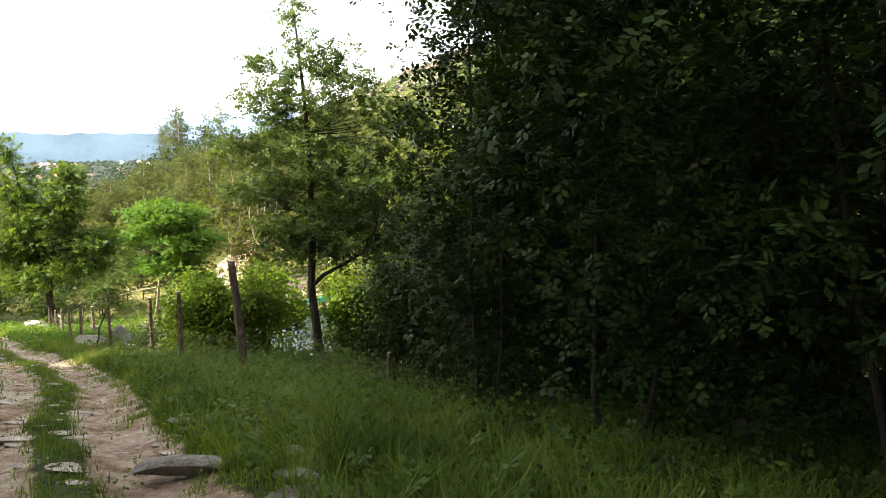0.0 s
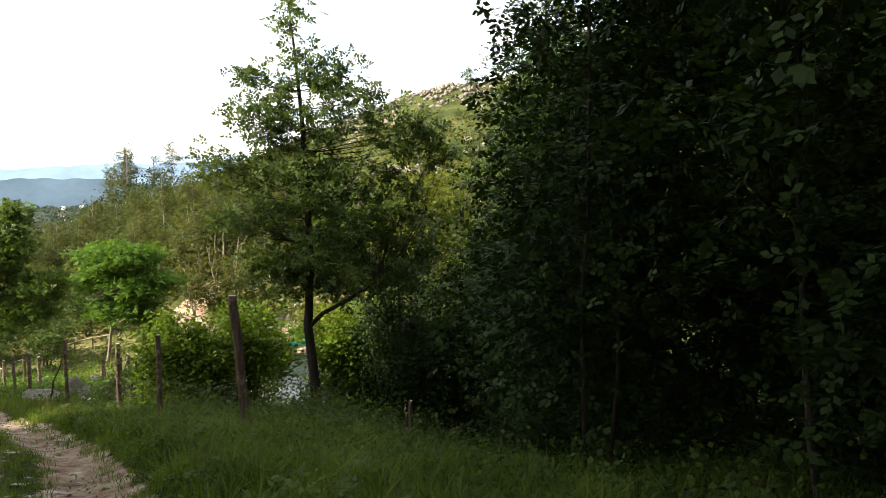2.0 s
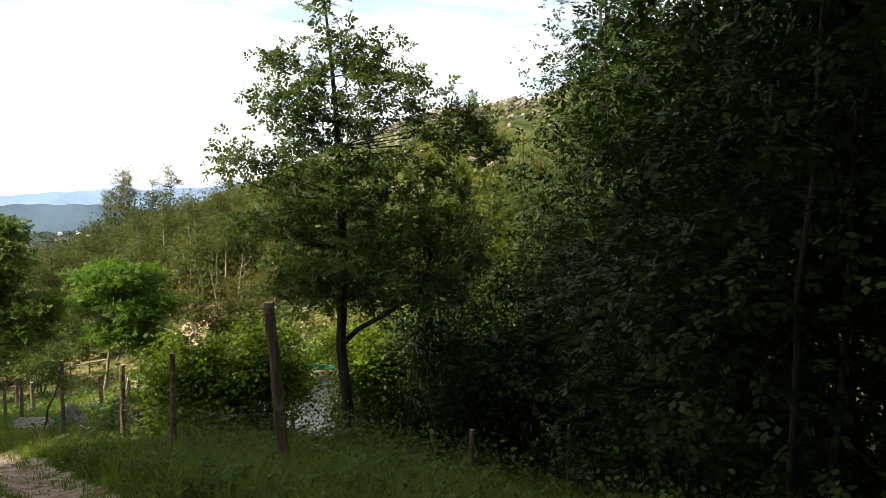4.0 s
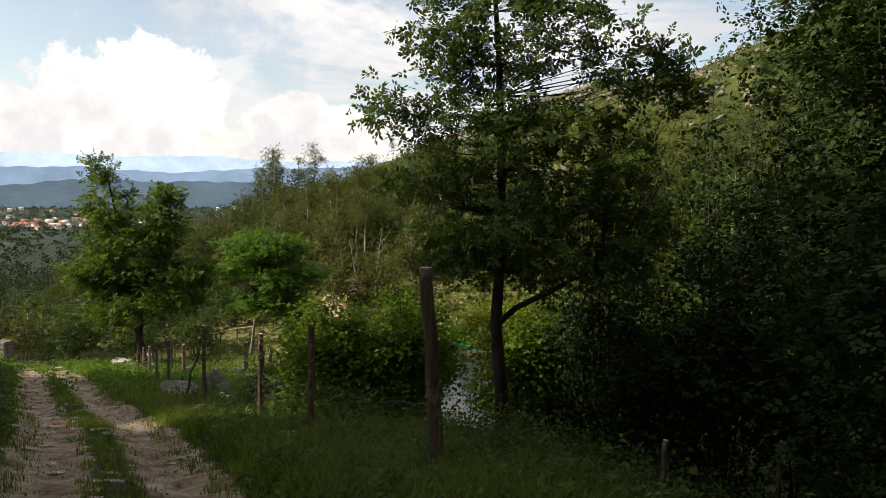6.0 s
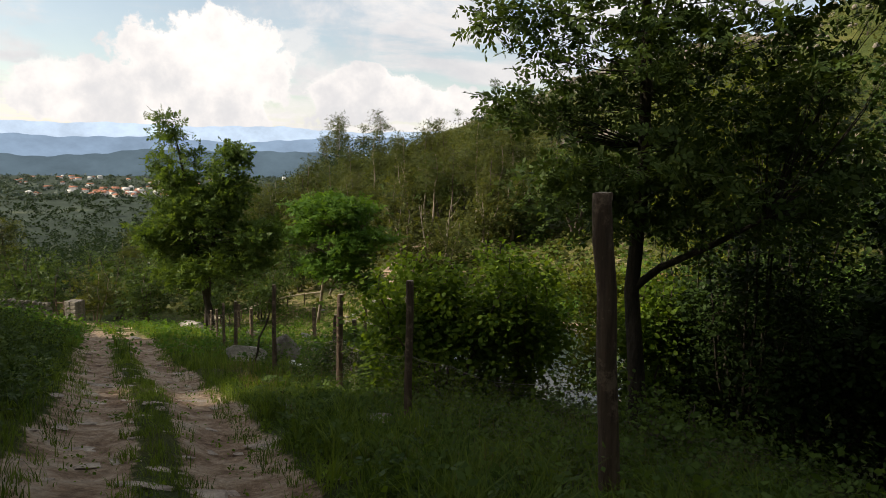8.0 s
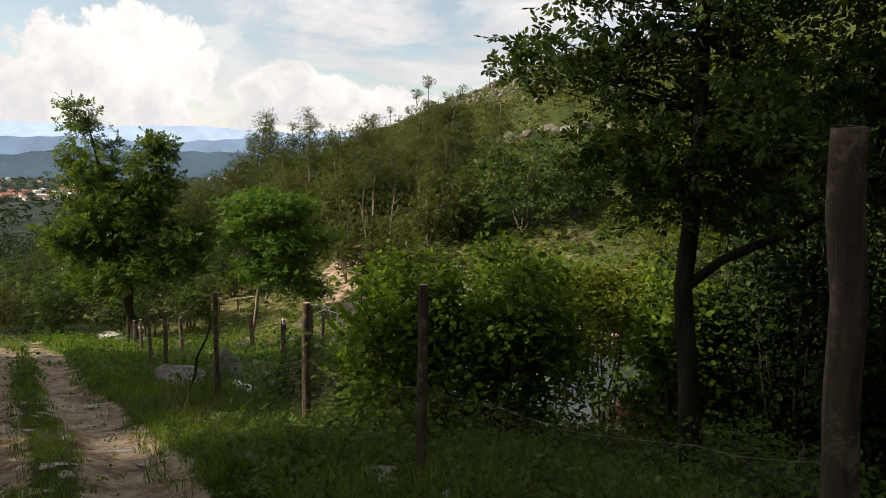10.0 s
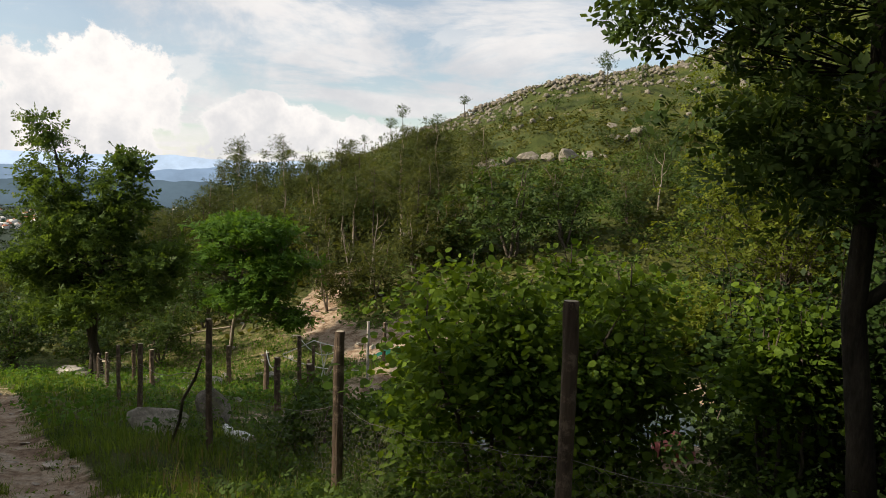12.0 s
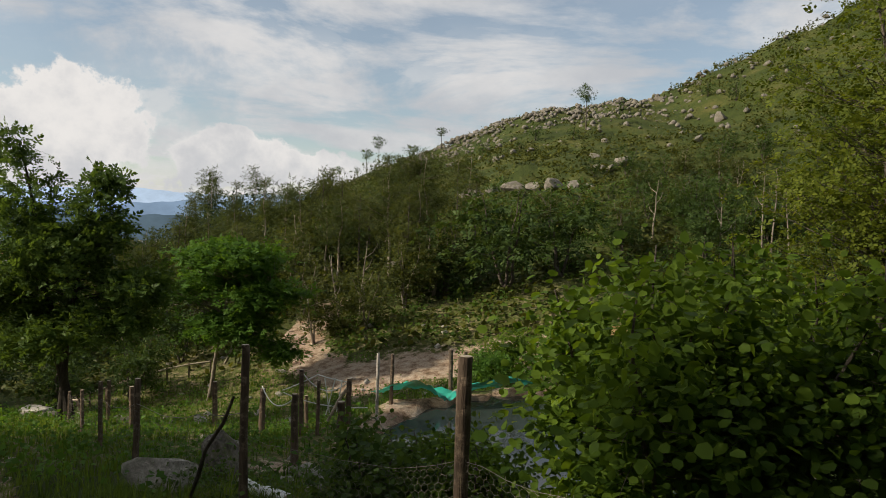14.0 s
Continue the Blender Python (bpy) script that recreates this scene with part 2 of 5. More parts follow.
def net_material():
    """Fine green shade net: threads with see-through gaps."""
    m, n, l = material("green_net")
    bsdf = put_node(n, "ShaderNodeBsdfPrincipled", Roughness=0.6)
    bsdf.inputs["Base Color"].default_value = (0.015, 0.36, 0.26, 1)
    clear = n.new("ShaderNodeBsdfTransparent")
    both = n.new("ShaderNodeMixShader")
    both.inputs[0].default_value = 0.8
    l.new(clear.outputs[0], both.inputs[1])
    l.new(bsdf.outputs[0], both.inputs[2])
    out = n.new("ShaderNodeOutputMaterial")
    l.new(both.outputs[0], out.inputs["Surface"])
    return m


M_GROUND = ground_material()
M_OAK = leaf_material("oak_leaf", (0.026, 0.050, 0.016), (0.085, 0.130, 0.036), 0.38)
# oak green with sunlight put in, for the verge oak; mid-green for weeds too
M_OAKLIT = leaf_material("lit_oak_leaf", (0.034, 0.066, 0.016), (0.115, 0.178, 0.040), 0.42)
M_HAZEL = leaf_material("hazel_leaf", (0.034, 0.072, 0.011), (0.165, 0.250, 0.032), 0.5)
# leaf green darkened well below foliage, with the thicket's shade painted in
M_DEEPSHADE = leaf_material("deep_shade_leaf", (0.011, 0.022, 0.006), (0.037, 0.068, 0.015), 0.2)
M_YELLOW = leaf_material("yellow_green_leaf", (0.048, 0.074, 0.010), (0.165, 0.195, 0.028), 0.45)
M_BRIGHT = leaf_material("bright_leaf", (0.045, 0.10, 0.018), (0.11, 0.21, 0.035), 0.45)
M_DULL = leaf_material("dull_leaf", (0.032, 0.045, 0.014), (0.120, 0.134, 0.042), 0.42)
M_GUM = leaf_material("eucalyptus_leaf", (0.024, 0.038, 0.014), (0.105, 0.125, 0.042), 0.4)
M_GRASS = leaf_material("grass_blade", (0.030, 0.066, 0.011), (0.175, 0.240, 0.046), 0.45)
M_DRYGRASS = leaf_material("dry_grass", (0.12, 0.10, 0.045), (0.26, 0.22, 0.11), 0.3)
M_FERN = leaf_material("fern_frond", (0.045, 0.090, 0.018), (0.120, 0.195, 0.042), 0.4)
M_HEATH = leaf_material("heath", (0.036, 0.050, 0.012), (0.125, 0.130, 0.036), 0.3)
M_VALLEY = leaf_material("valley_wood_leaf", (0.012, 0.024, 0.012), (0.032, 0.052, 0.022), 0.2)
# paler, bluer leaf green with the distance haze mixed in
M_VALLEYFAR = leaf_material("hazed_wood_leaf", (0.040, 0.062, 0.055), (0.085, 0.115, 0.095), 0.2)
M_BARK = solid_material("bark", (0.045, 0.036, 0.028), (0.15, 0.125, 0.10), 5, 0.95, 0.9, (1, 1, 0.25))
# M_BARK darkened: shade among the leaves is put into the bark colour
M_SHADEBARK = solid_material("shaded_bark", (0.018, 0.015, 0.011), (0.060, 0.050, 0.038), 5, 0.95, 0.9, (1, 1, 0.25))
M_PALEBARK = solid_material("pale_bark", (0.12, 0.095, 0.070), (0.34, 0.29, 0.23), 5, 0.9, 0.6, (1, 1, 0.25))
M_POST = solid_material("weathered_post", (0.060, 0.042, 0.030), (0.16, 0.115, 0.080), 7, 0.9, 0.9, (1, 1, 0.10), 30, (0.20, 0.15, 0.105))
M_ENDGRAIN = solid_material("cut_wood", (0.30, 0.24, 0.17), (0.50, 0.43, 0.33), 12, 0.85, 0.4)
M_NEWWOOD = solid_material("new_wood", (0.28, 0.165, 0.065), (0.46, 0.30, 0.13), 4, 0.7, 0.3, (1, 6, 6))
M_STONE = solid_material("granite", (0.105, 0.092, 0.076), (0.29, 0.262, 0.225), 3.5, 0.9, 0.8, (1, 1, 1), 28, (0.13, 0.125, 0.075))
M_RUTSTONE = solid_material("rut_stone", (0.22, 0.175, 0.135), (0.50, 0.43, 0.35), 5, 0.95, 0.7, (1, 1, 1), 30)
M_PALESTONE = solid_material("pale_granite", (0.30, 0.27, 0.235), (0.55, 0.51, 0.45), 2.5, 0.9, 0.8, (1, 1, 1), 20, (0.22, 0.215, 0.17))
M_EARTH = solid_material("bare_earth", (0.16, 0.105, 0.062), (0.36, 0.26, 0.165), 1.2, 0.95, 0.8, (1, 1, 1), 16)
M_WATER = water_material()
M_NET = net_material()
M_WIRE = solid_material("rusty_wire", (0.10, 0.085, 0.07), (0.24, 0.21, 0.18), 20, 0.6, 0.1)
M_TAPE = solid_material("white_strap", (0.55, 0.57, 0.55), (0.80, 0.80, 0.76), 6, 0.5, 0.1)
M_RED = solid_material("faded_red", (0.26, 0.060, 0.055), (0.42, 0.125, 0.105), 3, 0.6, 0.2)
M_WHITE = solid_material("white_plastic", (0.66, 0.66, 0.64), (0.82, 0.82, 0.80), 4, 0.4, 0.1)
M_ROOFTILE = solid_material("roof_tile", (0.30, 0.12, 0.075), (0.46, 0.21, 0.13), 0.4, 0.8, 0.2, (1, 1, 1), 2)
M_RENDERED = solid_material("house_wall", (0.58, 0.56, 0.52), (0.80, 0.78, 0.74), 0.3, 0.8, 0.1, (1, 1, 1), 2)
# ridge colours hold the air's haze, paler and bluer with distance
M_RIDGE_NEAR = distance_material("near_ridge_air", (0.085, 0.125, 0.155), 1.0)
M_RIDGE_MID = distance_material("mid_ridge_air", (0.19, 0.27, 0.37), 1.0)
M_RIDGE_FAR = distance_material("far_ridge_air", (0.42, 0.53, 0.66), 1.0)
M_PLAIN = distance_material("valley_air", (0.075, 0.105, 0.11), 1.0)

# ---------------------------------------------------------------- building helpers


def mesh_of(name, verts, faces, mat, smooth=False):
    """A mesh from arrays; faces all with the same number of corners, or a list of such arrays."""
    groups = [np.asarray(g) for g in (faces if isinstance(faces, list) else [faces]) if len(g)]
    me = bpy.data.meshes.new(name)
    verts = np.asarray(verts, np.float32)
    me.vertices.add(len(verts))
    me.vertices.foreach_set("co", verts.ravel())
    loops = np.concatenate([g.ravel() for g in groups])
    totals = np.concatenate([np.full(len(g), g.shape[1]) for g in groups])
    me.loops.add(len(loops))
    me.loops.foreach_set("vertex_index", loops.astype(np.int32))
    me.polygons.add(len(totals))
    me.polygons.foreach_set("loop_start", np.concatenate([[0], np.cumsum(totals)[:-1]]).astype(np.int32))
    me.update(calc_edges=True)
    if smooth:
        me.polygons.foreach_set("use_smooth", np.ones(len(totals), bool))
    me.materials.append(mat)
    me.validate()
    return me


def part(name, me, parent, label=""):
    ob = new(name, me)
    ob.parent = parent
    return tagged(ob, label)


def tube(points, radii, sides=7):
    """A tapered tube along points: vertices and quads."""
    p = np.asarray(points, float)
    r = np.broadcast_to(np.asarray(radii, float), (len(p),))
    d = np.gradient(p, axis=0)
    d /= np.linalg.norm(d, axis=1, keepdims=True) + 1e-9
    ref = np.where(np.abs(d[:, 2:3]) > 0.9, [[1.0, 0, 0]], [[0, 0, 1.0]])
    u = np.cross(d, ref)
    u /= np.linalg.norm(u, axis=1, keepdims=True) + 1e-9
    v = np.cross(d, u)
    a = np.arange(sides) * 2 * np.pi / sides
    ring = p[:, None] + r[:, None, None] * (np.cos(a)[None, :, None] * u[:, None] + np.sin(a)[None, :, None] * v[:, None])
    k = np.arange(len(p) - 1)[:, None] * sides
    j = np.arange(sides)[None]
    q = np.stack([k + j, k + (j + 1) % sides, k + sides + (j + 1) % sides, k + sides + j], -1).reshape(-1, 4)
    return ring.reshape(-1, 3), q


def joined(pieces):
    verts, faces, base = [], [], 0
    for v, q in pieces:
        verts.append(v)
        faces.append(np.asarray(q) + base)
        base += len(v)
    return np.concatenate(verts), np.concatenate(faces)


LEAF = {
    # outline of half-folded leaves: vertices and faces
    "oval": (np.array([(0, 0, 0), (0.30, 0.28, 0.07), (0.27, 0.72, 0.06), (0, 1, -0.08), (-0.27, 0.72, 0.06), (-0.30, 0.28, 0.07)]), np.array([(0, 1, 2, 3), (0, 3, 4, 5)])),
    "round": (np.array([(0, 0, 0), (0.43, 0.25, 0.07), (0.40, 0.72, 0.05), (0, 1.02, -0.08), (-0.40, 0.72, 0.05), (-0.43, 0.25, 0.07)]), np.array([(0, 1, 2, 3), (0, 3, 4, 5)])),
    "narrow": (np.array([(0, 0, 0), (0.15, 0.5, 0.04), (0, 1, -0.06), (-0.15, 0.5, 0.04)]), np.array([(0, 1, 2, 3)])),
    "spray": (np.array([(0, 0, 0), (0.36, 0.5, 0.05), (0, 1, -0.08), (-0.36, 0.5, 0.05)]), np.array([(0, 1, 2, 3)])),
    "lobed": (np.array([(0, 0, 0), (0.13, 0.30, 0.03), (0.30, 0.52, 0.06), (0.17, 0.66, 0.03), (0.25, 0.86, 0.04), (0, 1, -0.05), (-0.25, 0.86, 0.04), (-0.17, 0.66, 0.03), (-0.30, 0.52, 0.06), (-0.13, 0.30, 0.03)]),
              np.array([(0, 1, 2, 3), (0, 3, 4, 5), (0, 5, 6, 7), (0, 7, 8, 9)])),
}


def sprig(count, width, length, fan):
    """A twig's worth of separate leaflets, alternating along it and fanning out to its tip."""
    verts, faces = [], []
    for k in range(count):
        t = k / (count - 1)
        a = math.radians(fan * (1 - t)) * (1 if k % 2 else -1)
        way = np.array((math.sin(a), math.cos(a), 0.10 - 0.35 * ((k * 7) % 5) / 5))
        across = np.array((math.cos(a), -math.sin(a), 0.18 * (1 if k % 3 else -1)))
        root = np.array((0, 0.04 + 0.55 * t, 0.02 * (k % 2)))
        long = length * (0.8 + 0.25 * ((k * 3) % 4) / 3)
        verts += [root, root + way * long * 0.5 + across * width, root + way * long, root + way * long * 0.5 - across * width]
        faces.append((4 * k, 4 * k + 1, 4 * k + 2, 4 * k + 3))
    return np.array(verts), np.array(faces)


LEAF["sprig"] = sprig(5, 0.125, 0.46, 75)
LEAF["fan"] = sprig(7, 0.115, 0.48, 100)
LEAF["fine"] = sprig(6, 0.052, 0.50, 60)


def leaf_cloud(rng, centers, size, shape, up=0.5, droop=0.15, out=None):
    """Leaves at the given places: vertices and faces."""
    n = len(centers)
    tv, tf = LEAF[shape]
    d = rng.normal(size=(n, 3))
    d[:, 2] = d[:, 2] * 0.6 - droop
    if out is not None:
        d += out * 0.9
    d /= np.linalg.norm(d, axis=1, keepdims=True) + 1e-9
    nrm = rng.normal(size=(n, 3)) * (1 - up)
    nrm[:, 2] += up * 1.6
    side = np.cross(d, nrm)
    side /= np.linalg.norm(side, axis=1, keepdims=True) + 1e-9
    nrm = np.cross(side, d)
    s = size * rng.uniform(0.6, 1.25, n)
    v = centers[:, None] + s[:, None, None] * (tv[None, :, 0:1] * side[:, None] + tv[None, :, 1:2] * d[:, None] + tv[None, :, 2:3] * nrm[:, None])
    f = tf[None] + (np.arange(n) * len(tv))[:, None, None]
    return v.reshape(-1, 3), f.reshape(-1, tf.shape[1])


def in_crown(rng, lobes, n, shell=0.55):
    """Places in a crown of ellipsoids (x, y, z, rx, ry, rz), more of them near the outside."""
    lobes = np.asarray(lobes, float)
    w = lobes[:, 3] * lobes[:, 4] + lobes[:, 4] * lobes[:, 5] + lobes[:, 3] * lobes[:, 5]
    pick = lobes[rng.choice(len(lobes), n, p=w / w.sum())]
    d = rng.normal(size=(n, 3))
    d /= np.linalg.norm(d, axis=1, keepdims=True)
    r = shell + (1 - shell) * rng.uniform(0, 1, n) ** 0.7
    r *= np.where(rng.uniform(size=n) < 0.25, rng.uniform(0.3, 1, n), 1)
    return pick[:, :3] + d * r[:, None] * pick[:, 3:], d


def plant(name, base, lobes, stems, clumps, per_clump, spread, leaf, shape, leaf_mat, bark, label, category, seed,
          shell=0.55, limb=0.02, flat=0.55, droop=0.15, up=0.5, limb_sides=4, limbs=1, rise=0.5, group=""):
    """A tree or shrub: stems, a limb to every clump, clumps of leaves with gaps between them.
    base: its foot in the world; lobes and stems lie relative to it; stems: list of (points, radii)."""
    rng = np.random.default_rng(seed)
    top = tagged(new(name), label, category, group)
    top.matrix_basis = Matrix.Translation(base)
    at_clump, d = in_crown(rng, lobes, clumps, shell)
    wood = [tube(p, r, 8) for p, r in stems]
    axis = np.concatenate([np.stack([np.interp(np.linspace(0, 1, 24), np.linspace(0, 1, len(p)), np.asarray(p, float)[:, k]) for k in range(3)], 1)[5:] for p, r in stems])
    if limbs:
        for c in at_clump[::limbs]:
            reach = np.hypot(axis[:, 0] - c[0], axis[:, 1] - c[1]).min()
            s = axis[np.argmin(np.linalg.norm(axis - c + (0, 0, rise * reach), axis=1))]
            mid = (s + c) / 2 + rng.normal(size=3) * 0.10 * np.linalg.norm(c - s) + (0, 0, -0.05 * np.linalg.norm(c - s))
            k = np.linspace(0, 1, 5)[:, None]
            curve = (1 - k) ** 2 * s + 2 * k * (1 - k) * mid + k ** 2 * c
            length = np.linalg.norm(c - s)
            wood.append(tube(curve, np.linspace(limb * (0.4 + 0.35 * length), limb * 0.25, 5), limb_sides))
    v, q = joined(wood)
    part("trunk", mesh_of("trunk", v, q, bark, True), top)
    n = clumps * per_clump
    grow = np.repeat(rng.uniform(0.55, 1.25, clumps), per_clump)[:, None]
    off = rng.normal(size=(n, 3)) * (spread, spread, spread * flat) * grow
    places = np.repeat(at_clump, per_clump, 0) + off
    v, f = leaf_cloud(rng, places, leaf, shape, up, droop, off / (spread + 1e-6) * 0.6)
    part("crown", mesh_of("crown", v, f, leaf_mat), top)
    return top


def wobbly(rng, a, b, n=9, sway=0.06):
    k = np.linspace(0, 1, n)[:, None]
    p = (1 - k) * np.asarray(a, float) + k * np.asarray(b, float)
    p[1:-1] += np.cumsum(rng.normal(size=(n - 2, 3)) * sway * np.array((1, 1, 0.2)), 0) * 0.6
    return p


def rock_mesh(rng, name, size, mat, rough=0.22, level=2):
    bm = bmesh.new()
    bmesh.ops.create_icosphere(bm, subdivisions=level, radius=1.0)
    off = Vector(rng.uniform(-50, 50, 3))
    cuts = [(Vector(rng.normal(size=3)).normalized(), rng.uniform(0.42, 0.75)) for _ in range(15)]
    for v in bm.verts:
        c = v.co.copy()
        f = 1 + rough * noise.noise(c * 1.1 + off) * 1.6 + rough * 0.5 * noise.noise(c * 2.7 + off)
        c = Vector([math.copysign(abs(k) ** 0.8, k) for k in c]) * f
        for way, reach in cuts:
            over = c.dot(way) - reach
            if over > 0:
                c -= way * over * 0.92
        v.co = Vector((c.x * size[0], c.y * size[1], c.z * size[2]))
    me = bpy.data.meshes.new(name)
    bm.to_mesh(me)
    bm.free()
    me.materials.append(mat)
    return me


# ---------------------------------------------------------------- the lie of the land
TRACK = np.array([(3.2, -3.4), (0.1, 1.2), (-1.95, 4.8), (-4.3, 8.3), (-6.55, 12.17), (-9.5, 16.0), (-14.2, 21.3), (-21.0, 29.5), (-30.0, 39.0), (-40.0, 44.0)])
POND = (-5.2, 32.6, -7.25)
ROAD = np.array([(-13.0, 45.5), (-15.0, 48.0), (-17.5, 51.5), (-18.5, 56.0), (-17.5, 61.0)])


def smooth(a, b, v):
    u = np.clip((v - a) / (b - a), 0, 1)
    return u * u * (3 - 2 * u)


def lumps(x, y, s, seed=0):
    """Cheap rolling noise, about -1 to 1, with features s metres across."""
    k = 2 * np.pi / s
    z = 0
    for n, (f, w) in enumerate(((1.0, 0.5), (1.9, 0.3), (3.7, 0.2))):
        a = 0.7 + 1.3 * n + seed
        z = z + w * np.sin(k * f * (x * np.cos(a) + y * np.sin(a)) + 1.7 * np.sin(k * f * 0.6 * (y * np.cos(a) - x * np.sin(a)) + a)) * np.cos(k * f * 0.8 * (x * np.sin(a * 2) - y * np.cos(a * 2)) + 2 * a)
    return z


def along(line, x, y):
    """Distance to a polyline and signed side (left of its way is positive)."""
    best, side = np.full(np.shape(x), 1e9), np.zeros(np.shape(x))
    for (ax, ay), (bx, by) in zip(line[:-1], line[1:]):
        dx, dy = bx - ax, by - ay
        k = np.clip(((x - ax) * dx + (y - ay) * dy) / (dx * dx + dy * dy), 0, 1)
        ex, ey = x - ax - k * dx, y - ay - k * dy
        d = np.hypot(ex, ey)
        near = d < best
        side = np.where(near, np.sign(dx * ey - dy * ex), side)
        best = np.where(near, d, best)
    return best, side


def land(x, y):
    """Height of the ground and how bare of turf it is."""
    x, y = np.asarray(x, float), np.asarray(y, float)
    slope = 0.90 - 0.26 * y - np.clip(x + 2.5, 0, 5) * 0.25 * np.clip((y - 9) / 4, 0, 1)
    slope = slope + 0.10 * lumps(x, y, 7.0) + 0.03 * lumps(x, y, 1.3, 2)
    slope = slope - 0.7 * smooth(19, 26, y) * smooth(-10, -7, x)
    # rising bank behind and to the right of the walk
    slope = slope + 0.30 * np.maximum(x - 6, 0) * smooth(30, 10, y)
    floor_z = -7.45 + 0.17 * np.minimum(0, x + 3) + 0.12 * lumps(x, y, 9, 1)
    floor_z = np.maximum(floor_z, -24 + 0 * x)
    z = 0.5 * (slope + floor_z + np.sqrt((slope - floor_z) ** 2 + 0.5))
    # the hill across the hollow
    crest = np.clip(17.6 + 0.32 * x + 3.0 * np.exp(-((x - 6) / 17) ** 2), -30, 75)
    crest = crest + np.interp(x, (-70, -52, -27, -17, -8, 4, 13, 24, 37, 51, 70), (1.5, 3.1, 4.1, 3.5, 2.4, 1.4, -1.3, -2.6, 0.9, 2.4, 2.4))
    crest_y = np.clip(160 - 0.5 * x, 90, 260)
    u = np.clip((y - 46) / (crest_y - 46), 0, 1.6)
    rise = np.where(u < 1, u, 1 - 0.6 * (u - 1))
    hill_part = (crest - floor_z) * np.maximum(rise, 0)
    rough = smooth(0.04, 0.3, u) * (1.4 * lumps(x, y, 31, 3) + 0.5 * lumps(x, y, 9, 4))
    z = z + np.where(hill_part > 0, hill_part + rough, 0)
    # far off the land falls away into the wide valley
    r = np.hypot(x + 4, y - 10)
    left = smooth(21, 31, np.degrees(np.arctan2(-x - 4, y - 10))) * (y > 0)
    fall = np.maximum(left * smooth(44, 700, r), smooth(260, 800, r))
    z = z * (1 - fall) - 88 * fall
    # the track: two ruts, grass between, a bank on its upper side
    d, side = along(TRACK, x, y)
    rut = np.exp(-((d - 0.56) / 0.30) ** 2)
    wear = 1 - smooth(0.85, 1.35, d)
    z = z + 0.022 * wear * lumps(x, y, 0.9, 7) + 0.014 * wear * lumps(x, y, 0.45, 1)
    z = z - 0.12 * wear * smooth(2000, 60, r) - 0.07 * rut + 0.03 * np.exp(-(d / 0.22) ** 2)
    z = z + 0.55 * smooth(1.2, 3.0, d) * (side > 0) * smooth(40, 20, y) + 0.28 * smooth(2.5, 12, d) * (side > 0) * smooth(40, 20, y) * np.minimum(d, 12) * 0.3
    middle = np.exp(-(d / 0.24) ** 2)
    bare = np.clip(rut * 1.25 + 0.75 * wear * (1 - middle) - 0.15 * middle, 0, 1)
    # the pond's basin, the earth bank and the dirt road beyond
    px, py = (x - POND[0]) / 5.4, (y - POND[1]) / 5.2
    pd = np.hypot(px, py) + 0.10 * lumps(x, y, 4, 5)
    z = z + (POND[2] + 0.25 - z) * (1 - smooth(1.0, 1.7, pd)) * (y < 60) - 1.1 * (1 - smooth(0.75, 1.05, pd))
    bare = np.maximum(bare, 0.8 * (1 - smooth(1.0, 1.35, pd)))
    spit = np.exp(-((x + 2.3) / 1.5) ** 4 - ((y - 28.5) / 1.3) ** 4)
    z = z + np.maximum(-6.96 - z, 0) * spit
    bare = np.maximum(bare, 0.45 * spit)
    rd, _ = along(ROAD, x, y)
    bare = np.maximum(bare, 1 - smooth(0.9, 1.6, rd))
    bank = np.exp(-((x + 9.5) / 6.5) ** 4 - ((y - 47.5) / 2.6) ** 2)
    bare = np.maximum(bare, 0.95 * bank)
    path2 = np.exp(-((x + 11.2) / 1.3) ** 2 - ((y - 27.4) / 2.6) ** 2)
    bare = np.maximum(bare, 0.9 * path2)
    bare = np.maximum(bare, 0.55 * smooth(0.1, 0.8, lumps(x, y, 6.5, 6)) * smooth(22, 30, y) * smooth(62, 50, y))
    bare = np.maximum(bare, 0.45 * smooth(0.2, 0.8, lumps(x, y, 12, 8)) * smooth(48, 60, y))
    return z, bare


def ground_z(x, y):
    return float(land(np.array([x]), np.array([y]))[0][0])


def stretched(lo, hi, step, reach, growth):
    core = np.arange(lo, hi + step * 0.5, step)
    out, s, p = [], step, 0.0
    while p < reach:
        s *= growth
        p += s
        out.append(p)
    out = np.array(out)
    return np.concatenate([lo - out[::-1], core, hi + out])


gx = stretched(-14, 3, 0.14, 4300, 1.066)
gy = stretched(1, 22, 0.14, 4300, 1.062)
gy = gy[gy > -900]
XX, YY = np.meshgrid(gx, gy)
ZZ, BARE = land(XX, YY)
k = np.arange(len(gx) - 1)[None] + (np.arange(len(gy) - 1) * len(gx))[:, None]
quads = np.stack([k, k + 1, k + 1 + len(gx), k + len(gx)], -1).reshape(-1, 4)
ground_me = mesh_of("ground", np.stack([XX, YY, ZZ], -1).reshape(-1, 3), quads, M_GROUND, True)
attr = ground_me.attributes.new("bare", "FLOAT", "POINT")
attr.data.foreach_set("value", BARE.ravel().astype(np.float32))
REACH = np.hypot(XX + 4, YY - 10)
CLEARED = smooth(23, 29, YY) * smooth(62, 50, YY) * smooth(-33, -26, XX) * smooth(4, -4, XX) * (0.55 + 0.45 * smooth(-0.3, 0.3, lumps(XX, YY, 5, 3)))
DISTANT = np.clip(smooth(21, 29, np.degrees(np.arctan2(-XX - 4, YY - 10))) * (YY > 0) * smooth(55, 160, REACH) + smooth(300, 700, REACH), 0, 1)
